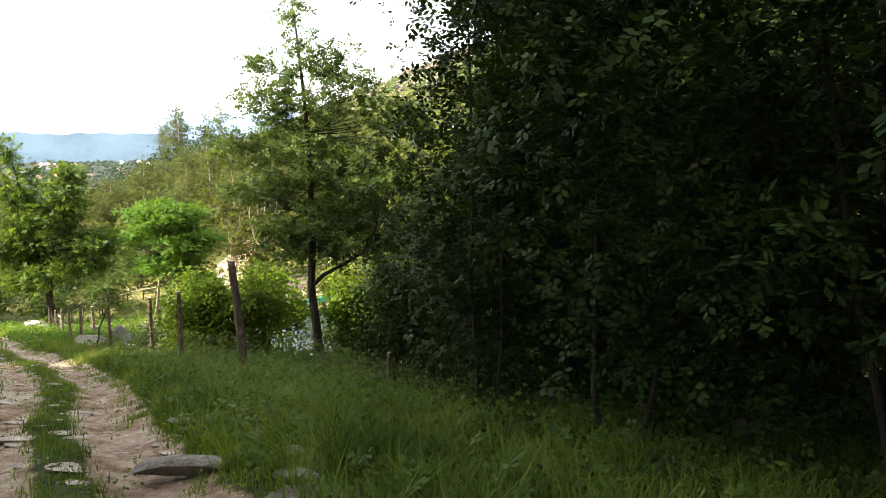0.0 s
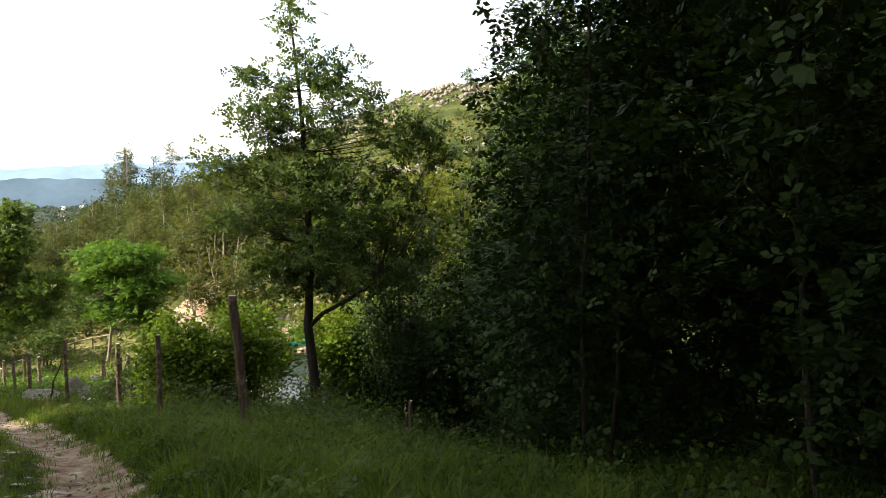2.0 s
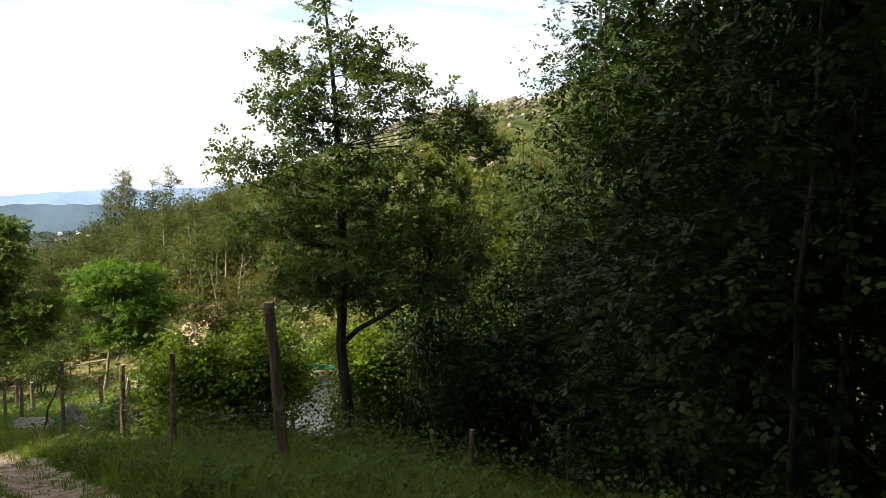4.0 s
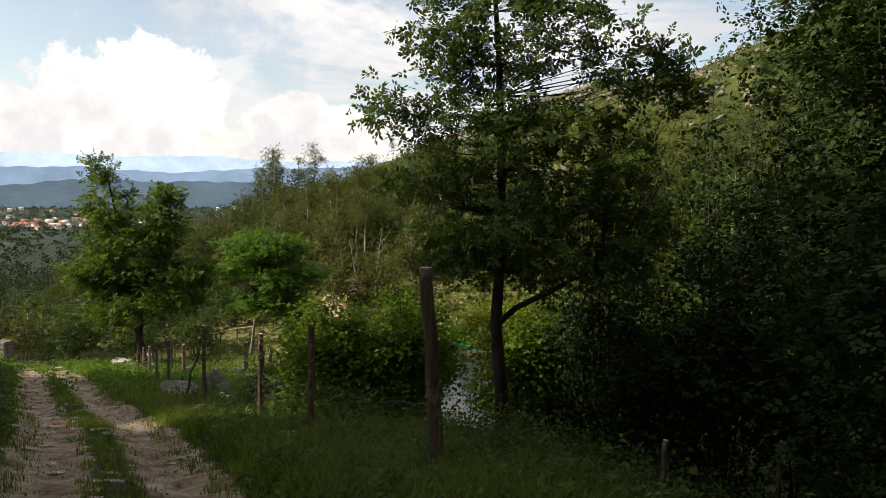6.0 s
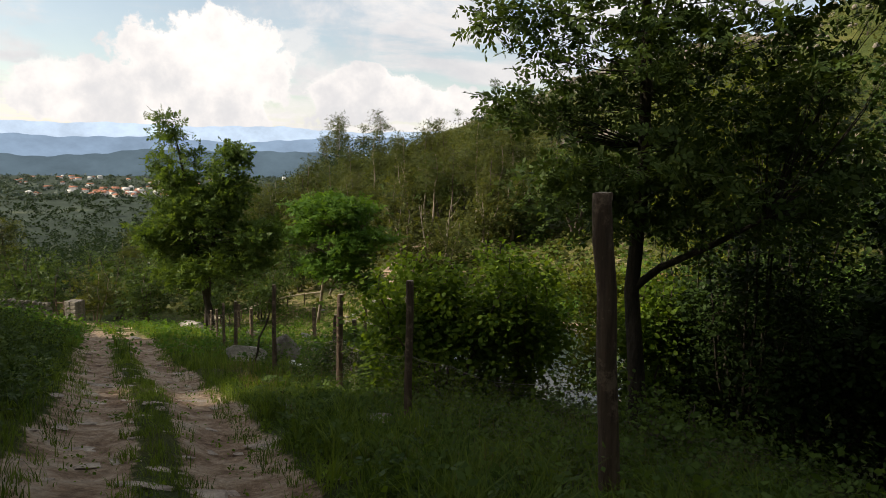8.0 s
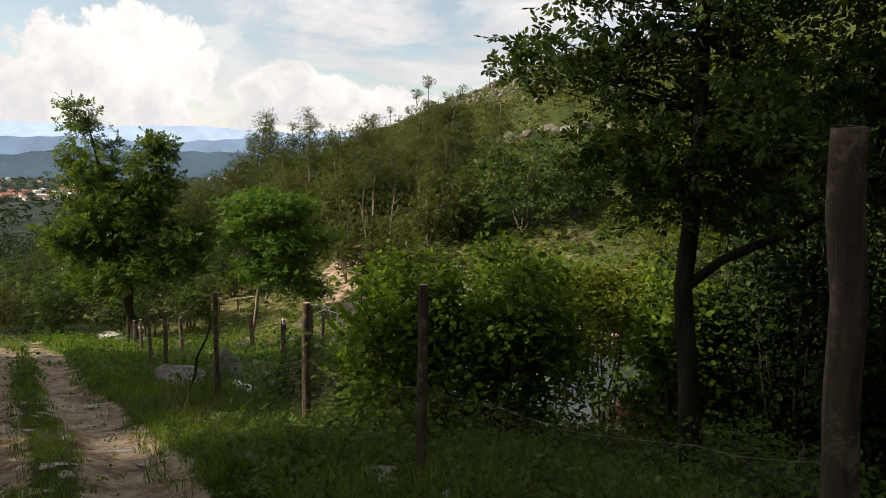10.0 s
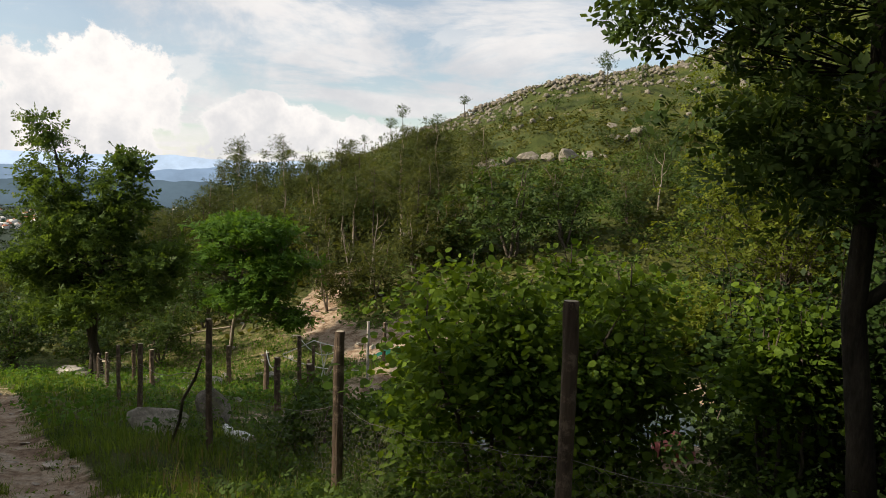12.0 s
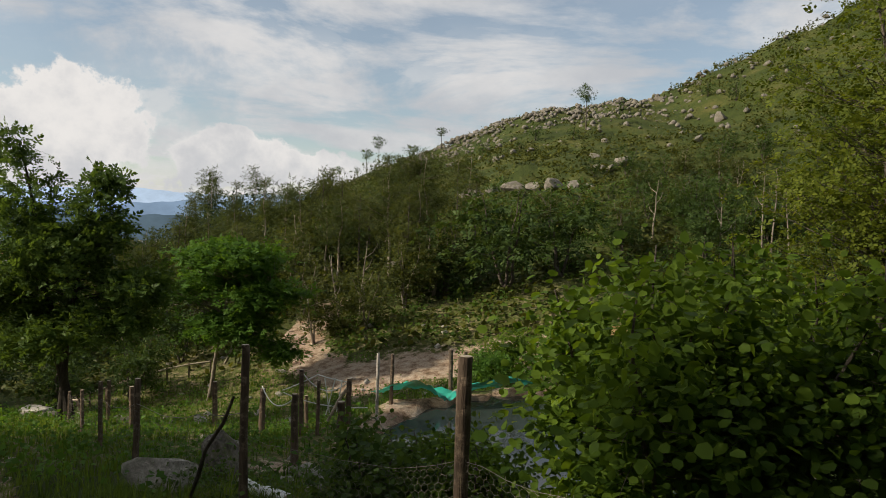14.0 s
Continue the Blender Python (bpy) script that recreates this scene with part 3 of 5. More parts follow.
for kind, values in (("cleared", CLEARED), ("distant", DISTANT)):
    ground_me.attributes.new(kind, "FLOAT", "POINT").data.foreach_set("value", values.ravel().astype(np.float32))
tagged(new("ground", ground_me), "sloping ground of worn earth, turf and heath", "ground", kind="structure")

# water
rng = np.random.default_rng(3)
ang = np.linspace(0, 2 * np.pi, 64, endpoint=False)
rim = np.stack([POND[0] + 5.9 * np.cos(ang), POND[1] + 5.7 * np.sin(ang), np.full(64, POND[2])], -1)
water_me = mesh_of("water", np.concatenate([rim, [POND]]), np.array([(i, (i + 1) % 64, 64) for i in range(64)]), M_WATER)
tagged(new("pond_water", water_me), "still grey pond reflecting the sky", "pond", kind="structure")


# far ridges across the valley
def far_ridge(name, reach, low, high, seed, mat, label, lo=-75, hi=40):
    a = np.radians(np.linspace(lo, hi, 260))
    h = low + (high - low) * (0.5 + 0.5 * (0.55 * np.sin(a * 5 + seed) + 0.28 * np.sin(a * 13 + seed * 2.1) + 0.17 * np.sin(a * 31 + seed * 3.7)))
    h = h + 5 * np.sin(a * 140 + seed) * np.sin(a * 57)
    x, y = -4 + reach * np.sin(a), 10 + reach * np.cos(a)
    rows = [np.stack([x * (1 - 0.10 * s), y * (1 - 0.10 * s), h * (1 - s) - 160 * s], -1) for s in (0, 0.33, 0.66, 1.0)]
    v = np.concatenate(rows)
    kk = np.arange(259)[None] + (np.arange(3) * 260)[:, None]
    f = np.stack([kk, kk + 1, kk + 261, kk + 260], -1).reshape(-1, 4)
    tagged(new(name, mesh_of(name, v, f, mat, True)), label, "backdrop", kind="structure")


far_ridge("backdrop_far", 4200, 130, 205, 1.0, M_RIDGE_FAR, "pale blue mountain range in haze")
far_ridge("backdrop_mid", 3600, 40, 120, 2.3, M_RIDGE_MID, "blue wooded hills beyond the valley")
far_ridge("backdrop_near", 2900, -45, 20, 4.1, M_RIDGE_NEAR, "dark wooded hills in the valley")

# ---------------------------------------------------------------- trees and shrubs
R = np.random.default_rng(11)


def foot(x, y, sink=0.06):
    return (x, y, ground_z(x, y) - sink)


# the oak between fence and pond
oak_foot = foot(-3.25, 18.1)
b = np.array(oak_foot)
oak_stem = (np.array([(-3.25, 18.1, b[2]), (-3.32, 18.1, b[2] + 0.9), (-3.45, 18.13, -1.8), (-3.38, 18.1, -0.4), (-3.42, 18.1, 1.2), (-3.5, 18.1, 2.8), (-3.62, 18.05, 4.2), (-3.74, 18.0, 5.3)]) - b,
            (0.14, 0.115, 0.10, 0.085, 0.07, 0.05, 0.03, 0.012))
oak_arm = (np.array([(-3.45, 18.13, -1.8), (-3.1, 18.0, -1.45), (-2.5, 17.8, -1.1), (-1.9, 17.6, -0.7)]) - b, (0.06, 0.05, 0.04, 0.02))
plant("oak_tree", oak_foot, np.array([
    (-3.6, 18.0, 3.0, 1.2, 1.0, 1.0), (-4.5, 17.9, 2.9, 0.9, 0.8, 0.45), (-5.1, 17.8, 1.9, 0.8, 0.7, 0.35), (-2.4, 17.9, 3.2, 1.0, 0.9, 0.6), (-1.3, 18.0, 2.5, 1.0, 0.8, 0.35), (-0.7, 18.1, 2.2, 0.6, 0.6, 0.25),
    (-4.4, 18.0, 3.7, 0.6, 0.5, 0.25), (-2.9, 18.0, 4.0, 0.7, 0.5, 0.3), (-3.7, 18.1, 1.5, 1.5, 1.2, 0.8), (-2.3, 18.0, 1.2, 1.5, 1.2, 0.8), (-4.8, 18.0, 0.7, 0.8, 0.7, 0.35),
    (-3.4, 18.1, 0.2, 1.6, 1.2, 0.8), (-2.0, 18.0, -0.3, 1.5, 1.2, 0.7), (-1.3, 18.4, 0.6, 1.2, 1.0, 0.8), (-4.5, 18.1, -0.4, 0.8, 0.7, 0.3), (-2.9, 18.3, -0.7, 1.5, 1.0, 0.5),
    (-3.8, 18.0, 4.5, 0.45, 0.4, 0.5), (-3.7, 18.0, 5.2, 0.3, 0.3, 0.3)]) - np.array((*b, 0, 0, 0)),
    [oak_stem, oak_arm], 560, 12, 0.17, 0.225, "fan", M_OAK, M_SHADEBARK,
    "young oak with dark lobed leaves above the pond", "tree", 21, limb=0.009, limbs=2, rise=0.4, flat=0.6, up=0.40)

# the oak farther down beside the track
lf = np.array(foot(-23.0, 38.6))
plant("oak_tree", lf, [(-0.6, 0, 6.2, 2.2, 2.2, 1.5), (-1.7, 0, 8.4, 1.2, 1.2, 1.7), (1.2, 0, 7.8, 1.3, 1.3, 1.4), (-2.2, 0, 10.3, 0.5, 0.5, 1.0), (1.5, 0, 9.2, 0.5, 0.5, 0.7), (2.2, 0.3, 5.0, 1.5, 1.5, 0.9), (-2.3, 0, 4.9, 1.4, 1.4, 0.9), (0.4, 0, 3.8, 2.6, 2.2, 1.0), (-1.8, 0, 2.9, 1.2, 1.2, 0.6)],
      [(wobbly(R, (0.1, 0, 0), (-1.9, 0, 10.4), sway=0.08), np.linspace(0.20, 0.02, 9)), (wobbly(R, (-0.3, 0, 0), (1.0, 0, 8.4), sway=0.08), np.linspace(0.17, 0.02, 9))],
      400, 19, 0.30, 0.38, "fan", M_OAKLIT, M_SHADEBARK, "oak with two trunks on the verge", "tree", 22, limb=0.02, limbs=2, flat=0.6, up=0.4)

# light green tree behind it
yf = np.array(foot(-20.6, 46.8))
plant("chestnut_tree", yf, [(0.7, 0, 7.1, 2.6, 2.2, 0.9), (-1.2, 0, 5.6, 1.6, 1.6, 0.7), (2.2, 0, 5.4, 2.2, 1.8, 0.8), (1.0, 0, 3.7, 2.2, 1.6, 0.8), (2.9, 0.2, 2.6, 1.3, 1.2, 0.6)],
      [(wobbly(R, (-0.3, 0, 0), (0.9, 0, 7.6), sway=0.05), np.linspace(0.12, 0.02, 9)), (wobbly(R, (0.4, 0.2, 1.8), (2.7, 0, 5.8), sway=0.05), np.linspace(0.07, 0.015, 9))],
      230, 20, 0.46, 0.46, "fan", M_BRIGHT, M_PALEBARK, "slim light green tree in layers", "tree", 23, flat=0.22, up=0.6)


def hazel(x, y, height, radius, clumps, seed, mat=M_HAZEL, leaf=0.098, label="dense hazel bush with round bright leaves", stems=9, name="hazel_bush", per=22, shape="round", spread=0.20):
    f = np.array(foot(x, y))
    rr = np.random.default_rng(seed)
    shoots = []
    for n in range(stems):
        a = rr.uniform(0, 6.28)
        q = rr.uniform(0.2, 0.95) * radius
        shoots.append((wobbly(rr, (0.25 * math.cos(a), 0.25 * math.sin(a), 0), (q * math.cos(a), q * math.sin(a), height * rr.uniform(0.75, 1.05)), sway=0.05), np.linspace(0.028, 0.006, 9)))
    lobes = [(0, 0, height * 0.42, radius, radius, height * 0.40)]
    for p, r in shoots:
        lobes.append((*p[-2], 0.26, 0.26, 0.34))
        lobes.append((*(p[5] * (1.15, 1.15, 1.0)), 0.40, 0.40, 0.32))
    return plant(name, f, lobes, shoots, clumps, per, spread, leaf, shape, mat, M_SHADEBARK if mat is M_DEEPSHADE else M_BARK, label, "bush", seed, shell=0.5, limb=0.008, limb_sides=3, droop=0.25)


hazel(-6.35, 18.75, 2.5, 1.25, 520, 31, leaf=0.080)
hazel(-5.4, 19.7, 2.9, 1.1, 360, 32, leaf=0.082)
hazel(-3.0, 20.4, 2.6, 0.65, 120, 48, label="hazel bush with bright leaves beside the oak")
hazel(-3.1, 21.4, 1.3, 0.6, 60, 49, M_OAK, label="low dark bush on the pond's bank", stems=5)
hazel(-2.2, 22.2, 1.7, 0.8, 90, 50, M_OAK, label="low dark bush on the pond's bank", stems=5)
hazel(-2.1, 23.7, 4.0, 1.0, 150, 51, M_DEEPSHADE, 0.11, label="dark bush beside the pond")
hazel(-1.2, 22.6, 3.3, 1.25, 190, 33, M_DEEPSHADE, label="dark hazel bush at the pond's edge")
hazel(-0.8, 27.0, 5.6, 1.3, 170, 44, M_DEEPSHADE, 0.10, label="tall dark bush beside the pond", shape="spray")
hazel(0.6, 26.2, 6.2, 1.4, 150, 45, M_DEEPSHADE, 0.10, label="tall dark bush beside the pond", shape="spray")
hazel(-2.2, 20.5, 3.3, 0.85, 130, 46, M_DEEPSHADE, label="dark bush in the shade of the oak", shape="spray")
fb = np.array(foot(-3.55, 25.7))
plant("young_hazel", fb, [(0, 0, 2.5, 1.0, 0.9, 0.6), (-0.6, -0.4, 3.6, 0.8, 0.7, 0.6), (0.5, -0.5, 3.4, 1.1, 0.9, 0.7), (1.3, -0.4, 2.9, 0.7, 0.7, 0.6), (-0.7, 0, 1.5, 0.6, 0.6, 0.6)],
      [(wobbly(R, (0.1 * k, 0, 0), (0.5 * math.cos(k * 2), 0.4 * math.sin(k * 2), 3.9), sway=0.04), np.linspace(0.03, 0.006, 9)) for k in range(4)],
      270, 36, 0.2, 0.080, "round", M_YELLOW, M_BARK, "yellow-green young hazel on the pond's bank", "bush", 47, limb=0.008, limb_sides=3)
hazel(-0.6, 19.2, 2.6, 1.3, 120, 34, M_DEEPSHADE, label="dark bush in the shade of the thicket")
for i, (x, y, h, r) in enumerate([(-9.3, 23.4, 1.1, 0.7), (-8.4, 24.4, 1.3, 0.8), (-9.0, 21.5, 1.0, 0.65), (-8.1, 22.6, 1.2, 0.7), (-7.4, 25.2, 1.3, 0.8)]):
    hazel(x, y, h, r, 60, 930 + i, M_HAZEL if i % 2 else M_OAKLIT, 0.08, "small leafy shrub below the fence", 4, "shrub", 26, "round", 0.15)
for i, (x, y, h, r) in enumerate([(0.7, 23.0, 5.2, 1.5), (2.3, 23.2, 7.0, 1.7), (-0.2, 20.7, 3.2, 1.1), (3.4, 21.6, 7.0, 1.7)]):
    hazel(x, y, h, r, 190, 940 + i, M_DEEPSHADE, 0.24, "dark undergrowth bush inside the thicket", 4, "thicket_bush", 11, "sprig", 0.26)
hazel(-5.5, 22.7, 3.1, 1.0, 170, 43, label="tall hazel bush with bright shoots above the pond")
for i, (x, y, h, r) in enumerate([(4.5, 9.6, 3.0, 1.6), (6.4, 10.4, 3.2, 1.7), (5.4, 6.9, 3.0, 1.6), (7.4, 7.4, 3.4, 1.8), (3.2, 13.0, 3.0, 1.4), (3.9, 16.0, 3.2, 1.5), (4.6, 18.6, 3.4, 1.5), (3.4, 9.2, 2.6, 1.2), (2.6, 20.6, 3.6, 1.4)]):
    hazel(x, y, h, r, 130, 950 + i, M_DEEPSHADE, 0.24, "dark undergrowth bush inside the thicket", 4, "thicket_bush", 11, "sprig", 0.24)
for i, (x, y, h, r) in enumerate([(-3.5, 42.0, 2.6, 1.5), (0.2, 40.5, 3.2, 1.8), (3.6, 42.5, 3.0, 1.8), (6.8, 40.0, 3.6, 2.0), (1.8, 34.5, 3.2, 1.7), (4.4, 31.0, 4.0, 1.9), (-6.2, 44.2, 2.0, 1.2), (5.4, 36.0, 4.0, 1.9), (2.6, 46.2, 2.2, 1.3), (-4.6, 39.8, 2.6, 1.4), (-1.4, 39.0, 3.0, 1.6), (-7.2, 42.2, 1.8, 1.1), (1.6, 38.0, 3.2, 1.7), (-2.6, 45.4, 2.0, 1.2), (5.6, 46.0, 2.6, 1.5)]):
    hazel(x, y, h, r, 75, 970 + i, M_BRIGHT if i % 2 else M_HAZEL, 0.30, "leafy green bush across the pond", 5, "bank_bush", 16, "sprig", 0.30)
hazel(0.5, 18.9, 4.6, 1.4, 140, 37, M_DEEPSHADE, label="dark bush in the shade of the thicket")
hazel(1.3, 21.6, 9.0, 1.5, 230, 38, M_DEEPSHADE, 0.11, label="tall dark bush in the shade of the thicket")
hazel(-1.6, 23.2, 3.6, 1.4, 120, 39, M_DEEPSHADE, label="dark bush beside the pond")
hazel(-1.5, 20.0, 4.6, 1.15, 190, 40, M_DEEPSHADE, label="dark bush in the shade of the oak", shape="spray")
hazel(-0.9, 21.6, 6.4, 1.3, 190, 41, M_DEEPSHADE, 0.09, label="tall dark bush in the shade of the oak")
hazel(-2.9, 16.0, 0.55, 0.5, 36, 36, M_OAKLIT, 0.05, label="low bramble bush under the fence", name="bramble_bush")

# the thicket on the right of the walk: (x, y, height, radius, clumps, material, leaf size)
THICKET = [
    (1.9, 6.9, 6.2, 1.6, 300, 0.19), (3.6, 5.2, 7.0, 2.0, 270, 0.20), (0.9, 9.4, 6.0, 1.2, 270, 0.19),
    (2.6, 11.0, 8.0, 2.0, 330, 0.21), (1.6, 14.4, 8.2, 1.5, 320, 0.22), (5.0, 13.6, 11.0, 3.0, 330, 0.34),
    (2.4, 17.2, 10.0, 1.6, 290, 0.24), (5.8, 8.2, 12.0, 3.3, 340, 0.36), (6.6, 3.0, 12.0, 3.4, 280, 0.38),
    (9.0, 11.0, 13.0, 3.8, 280, 0.46), (7.4, 18.0, 13.0, 3.8, 280, 0.46), (4.6, 0.2, 8.5, 2.0, 150, 0.40), (9.5, 5.0, 11.5, 3.0, 200, 0.46),
    (8.0, -1.5, 12.5, 3.4, 200, 0.46), (4.8, 10.6, 9.0, 2.2, 230, 0.34), (4.2, 16.6, 10.5, 2.2, 230, 0.34),
]
for i, (x, y, h, r, n, leaf) in enumerate(THICKET):
    f = np.array(foot(x, y))
    rr = np.random.default_rng(60 + i)
    stems = [(wobbly(rr, (0.2 * math.cos(a), 0.2 * math.sin(a), 0), (0.6 * r * math.cos(a), 0.6 * r * math.sin(a), h * rr.uniform(0.8, 0.98)), sway=0.09), np.linspace(0.030, 0.006, 9)) for a in rr.uniform(0, 6.28, 2)]
    lobes = [(0, 0, h * 0.55, r, r, h * 0.46), (0.5 * r * math.cos(i), 0.5 * r * math.sin(i), h * 0.35, r * 0.85, r * 0.85, h * 0.3), (-0.4 * r * math.cos(i * 2), 0.4 * r * math.sin(i * 2), h * 0.8, r * 0.8, r * 0.8, h * 0.22)]
    plant("thicket_tree", f, lobes, stems, n, 22 if leaf < 0.3 else 15, 0.30 if leaf < 0.3 else 0.48, leaf, "sprig", M_DEEPSHADE, M_SHADEBARK, "dense dark broadleaf tree of the roadside thicket", "tree", 60 + i, shell=0.5, limb=0.006, limb_sides=3, limbs=3, flat=0.5, up=0.55, group="roadside thicket")

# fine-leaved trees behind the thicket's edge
WILLOWS = [(2.3, 19.8, 12.5, 2.0, 330, M_DEEPSHADE, M_BARK), (-0.9, 26.2, 10.2, 2.5, 420, M_YELLOW, M_BARK), (-0.6, 27.5, 5.4, 1.6, 120, M_DEEPSHADE, M_BARK), (4.2, 24.0, 9.5, 2.2, 170, M_DEEPSHADE, M_BARK)]
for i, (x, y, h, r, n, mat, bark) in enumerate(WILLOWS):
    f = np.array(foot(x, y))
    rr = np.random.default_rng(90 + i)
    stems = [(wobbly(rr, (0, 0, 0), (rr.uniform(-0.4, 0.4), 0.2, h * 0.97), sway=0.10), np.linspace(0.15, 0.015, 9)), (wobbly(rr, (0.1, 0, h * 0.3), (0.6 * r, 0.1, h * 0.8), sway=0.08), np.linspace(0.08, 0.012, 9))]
    lobes = [(0, 0, h * 0.72, r * 0.8, r * 0.8, h * 0.26), (0.2, 0, h * 0.55, r, r, h * 0.22)] + ([(-0.3 * r, 0, h * 0.3, r * 0.8, r * 0.8, h * 0.2)] if mat is M_DEEPSHADE else [])
    plant("willow_tree", f, lobes, stems, n, 20, 0.34, 0.19, "sprig", mat, bark, "fine-leaved tree at the thicket's edge" if mat is M_DEEPSHADE else "yellow-green fine-leaved tree beside the pond", "tree", 90 + i, shell=0.4, limb=0.014, limb_sides=3)


# ---------------------------------------------------------------- woods on the hill
def hill_tree(kind, seed):
    """Models of the hill's trees, at the origin."""
    rr = np.random.default_rng(seed)
    if kind == "eucalyptus_tree":
        h = 8.0
        stems = [(wobbly(rr, (0, 0, 0), (rr.uniform(-0.5, 0.5), 0, h), sway=0.12), np.linspace(0.13, 0.02, 9))]
        lobes = [(rr.uniform(-0.6, 0.6), rr.uniform(-0.5, 0.5), z, r, r, 0.9) for z, r in ((7.5, 0.7), (6.5, 1.15), (5.4, 1.35), (4.4, 1.1), (3.5, 0.7))]
        return plant(kind, (0, 0, 0), lobes, stems, 52, 12, 0.36, 0.56, "fine", M_GUM, M_PALEBARK, "slender grey-green eucalyptus on the hillside", "tree", seed, limb=0.02, limb_sides=3, limbs=4, group="trees on the hill")
    if kind == "pine_tree":
        h = 9.0
        stems = [(wobbly(rr, (0, 0, 0), (rr.uniform(-0.4, 0.4), 0, h), sway=0.05), np.linspace(0.14, 0.03, 9))]
        lobes = [(0, 0, 8.4, 1.5, 1.5, 0.7), (0.4, 0.2, 7.2, 1.3, 1.3, 0.6), (-0.4, 0, 6.0, 1.5, 1.5, 0.7), (0.3, 0, 4.8, 1.2, 1.2, 0.5)]
        return plant(kind, (0, 0, 0), lobes, stems, 50, 12, 0.34, 0.52, "fine", M_DULL, M_BARK, "olive-green pine on the hillside", "tree", seed, limb=0.025, limb_sides=3, flat=0.6, up=0.2, group="trees on the hill")
    if kind == "ridge_pine":
        h = 6.5
        stems = [(wobbly(rr, (0, 0, 0), (0.2, 0, h), sway=0.03), np.linspace(0.12, 0.04, 9))]
        lobes = [(0, 0, 6.3, 1.4, 1.4, 0.8), (0.3, 0, 5.4, 0.9, 0.9, 0.5)]
        return plant(kind, (0, 0, 0), lobes, stems, 24, 16, 0.32, 0.5, "fine", M_OAK, M_BARK, "bare-stemmed umbrella pine on the ridge", "tree", seed, limb=0.025, limb_sides=3, up=0.2, group="pines on the ridge")
    if kind == "unseen_shade_oak":
        stems = [(wobbly(rr, (0, 0, 0), (0.3, 0.2, 12.0), sway=0.12), np.linspace(0.30, 0.04, 9))]
        lobes = [(0, 0, 8.5, 4.2, 4.2, 3.6), (1.5, 1, 5.5, 3.0, 3.0, 2.2), (-1.6, -0.8, 6.0, 3.0, 3.0, 2.2)]
        return plant(kind, (0, 0, 0), lobes, stems, 150, 20, 0.75, 0.85, "spray", M_OAK, M_BARK, "tall dark oak out of view, added for its shade", "tree", seed, limb=0.03, limb_sides=3, group="oaks along the bank")
    h = 4.2
    stems = [(wobbly(rr, (0.1 * n, 0, 0), (rr.uniform(-1, 1), rr.uniform(-1, 1), h * 0.9), sway=0.1), np.linspace(0.07, 0.012, 9)) for n in range(3)]
    lobes = [(0, 0, 2.4, 1.8, 1.8, 1.7), (0.7, 0, 2.0, 1.3, 1.3, 1.2), (-0.8, 0, 1.6, 1.2, 1.2, 1.1)]
    mat = {"broadleaf_tree": M_OAK, "scrub_oak": M_OAK, "birch_tree": M_DULL}[kind]
    return plant(kind, (0, 0, 0), lobes, stems, *((26, 9, 0.5, 0.50) if kind == "scrub_oak" else (60, 11, 0.40, 0.42)), "sprig", mat, M_PALEBARK if kind == "birch_tree" else M_BARK, {"broadleaf_tree": "full dark green broadleaf tree on the hillside", "scrub_oak": "low scrubby oak on the hillside", "birch_tree": "thin brownish birch on the hillside"}[kind], "tree", seed, limb=0.02, limb_sides=3, limbs=4, group="trees on the hill")


def set_thing(model, x, y, turn, scale, sink=0.1):
    ob = copy_thing(model, pose(x, y, ground_z(x, y) - sink, 0, 0, turn))
    ob.scale = (scale, scale, scale)
    return ob


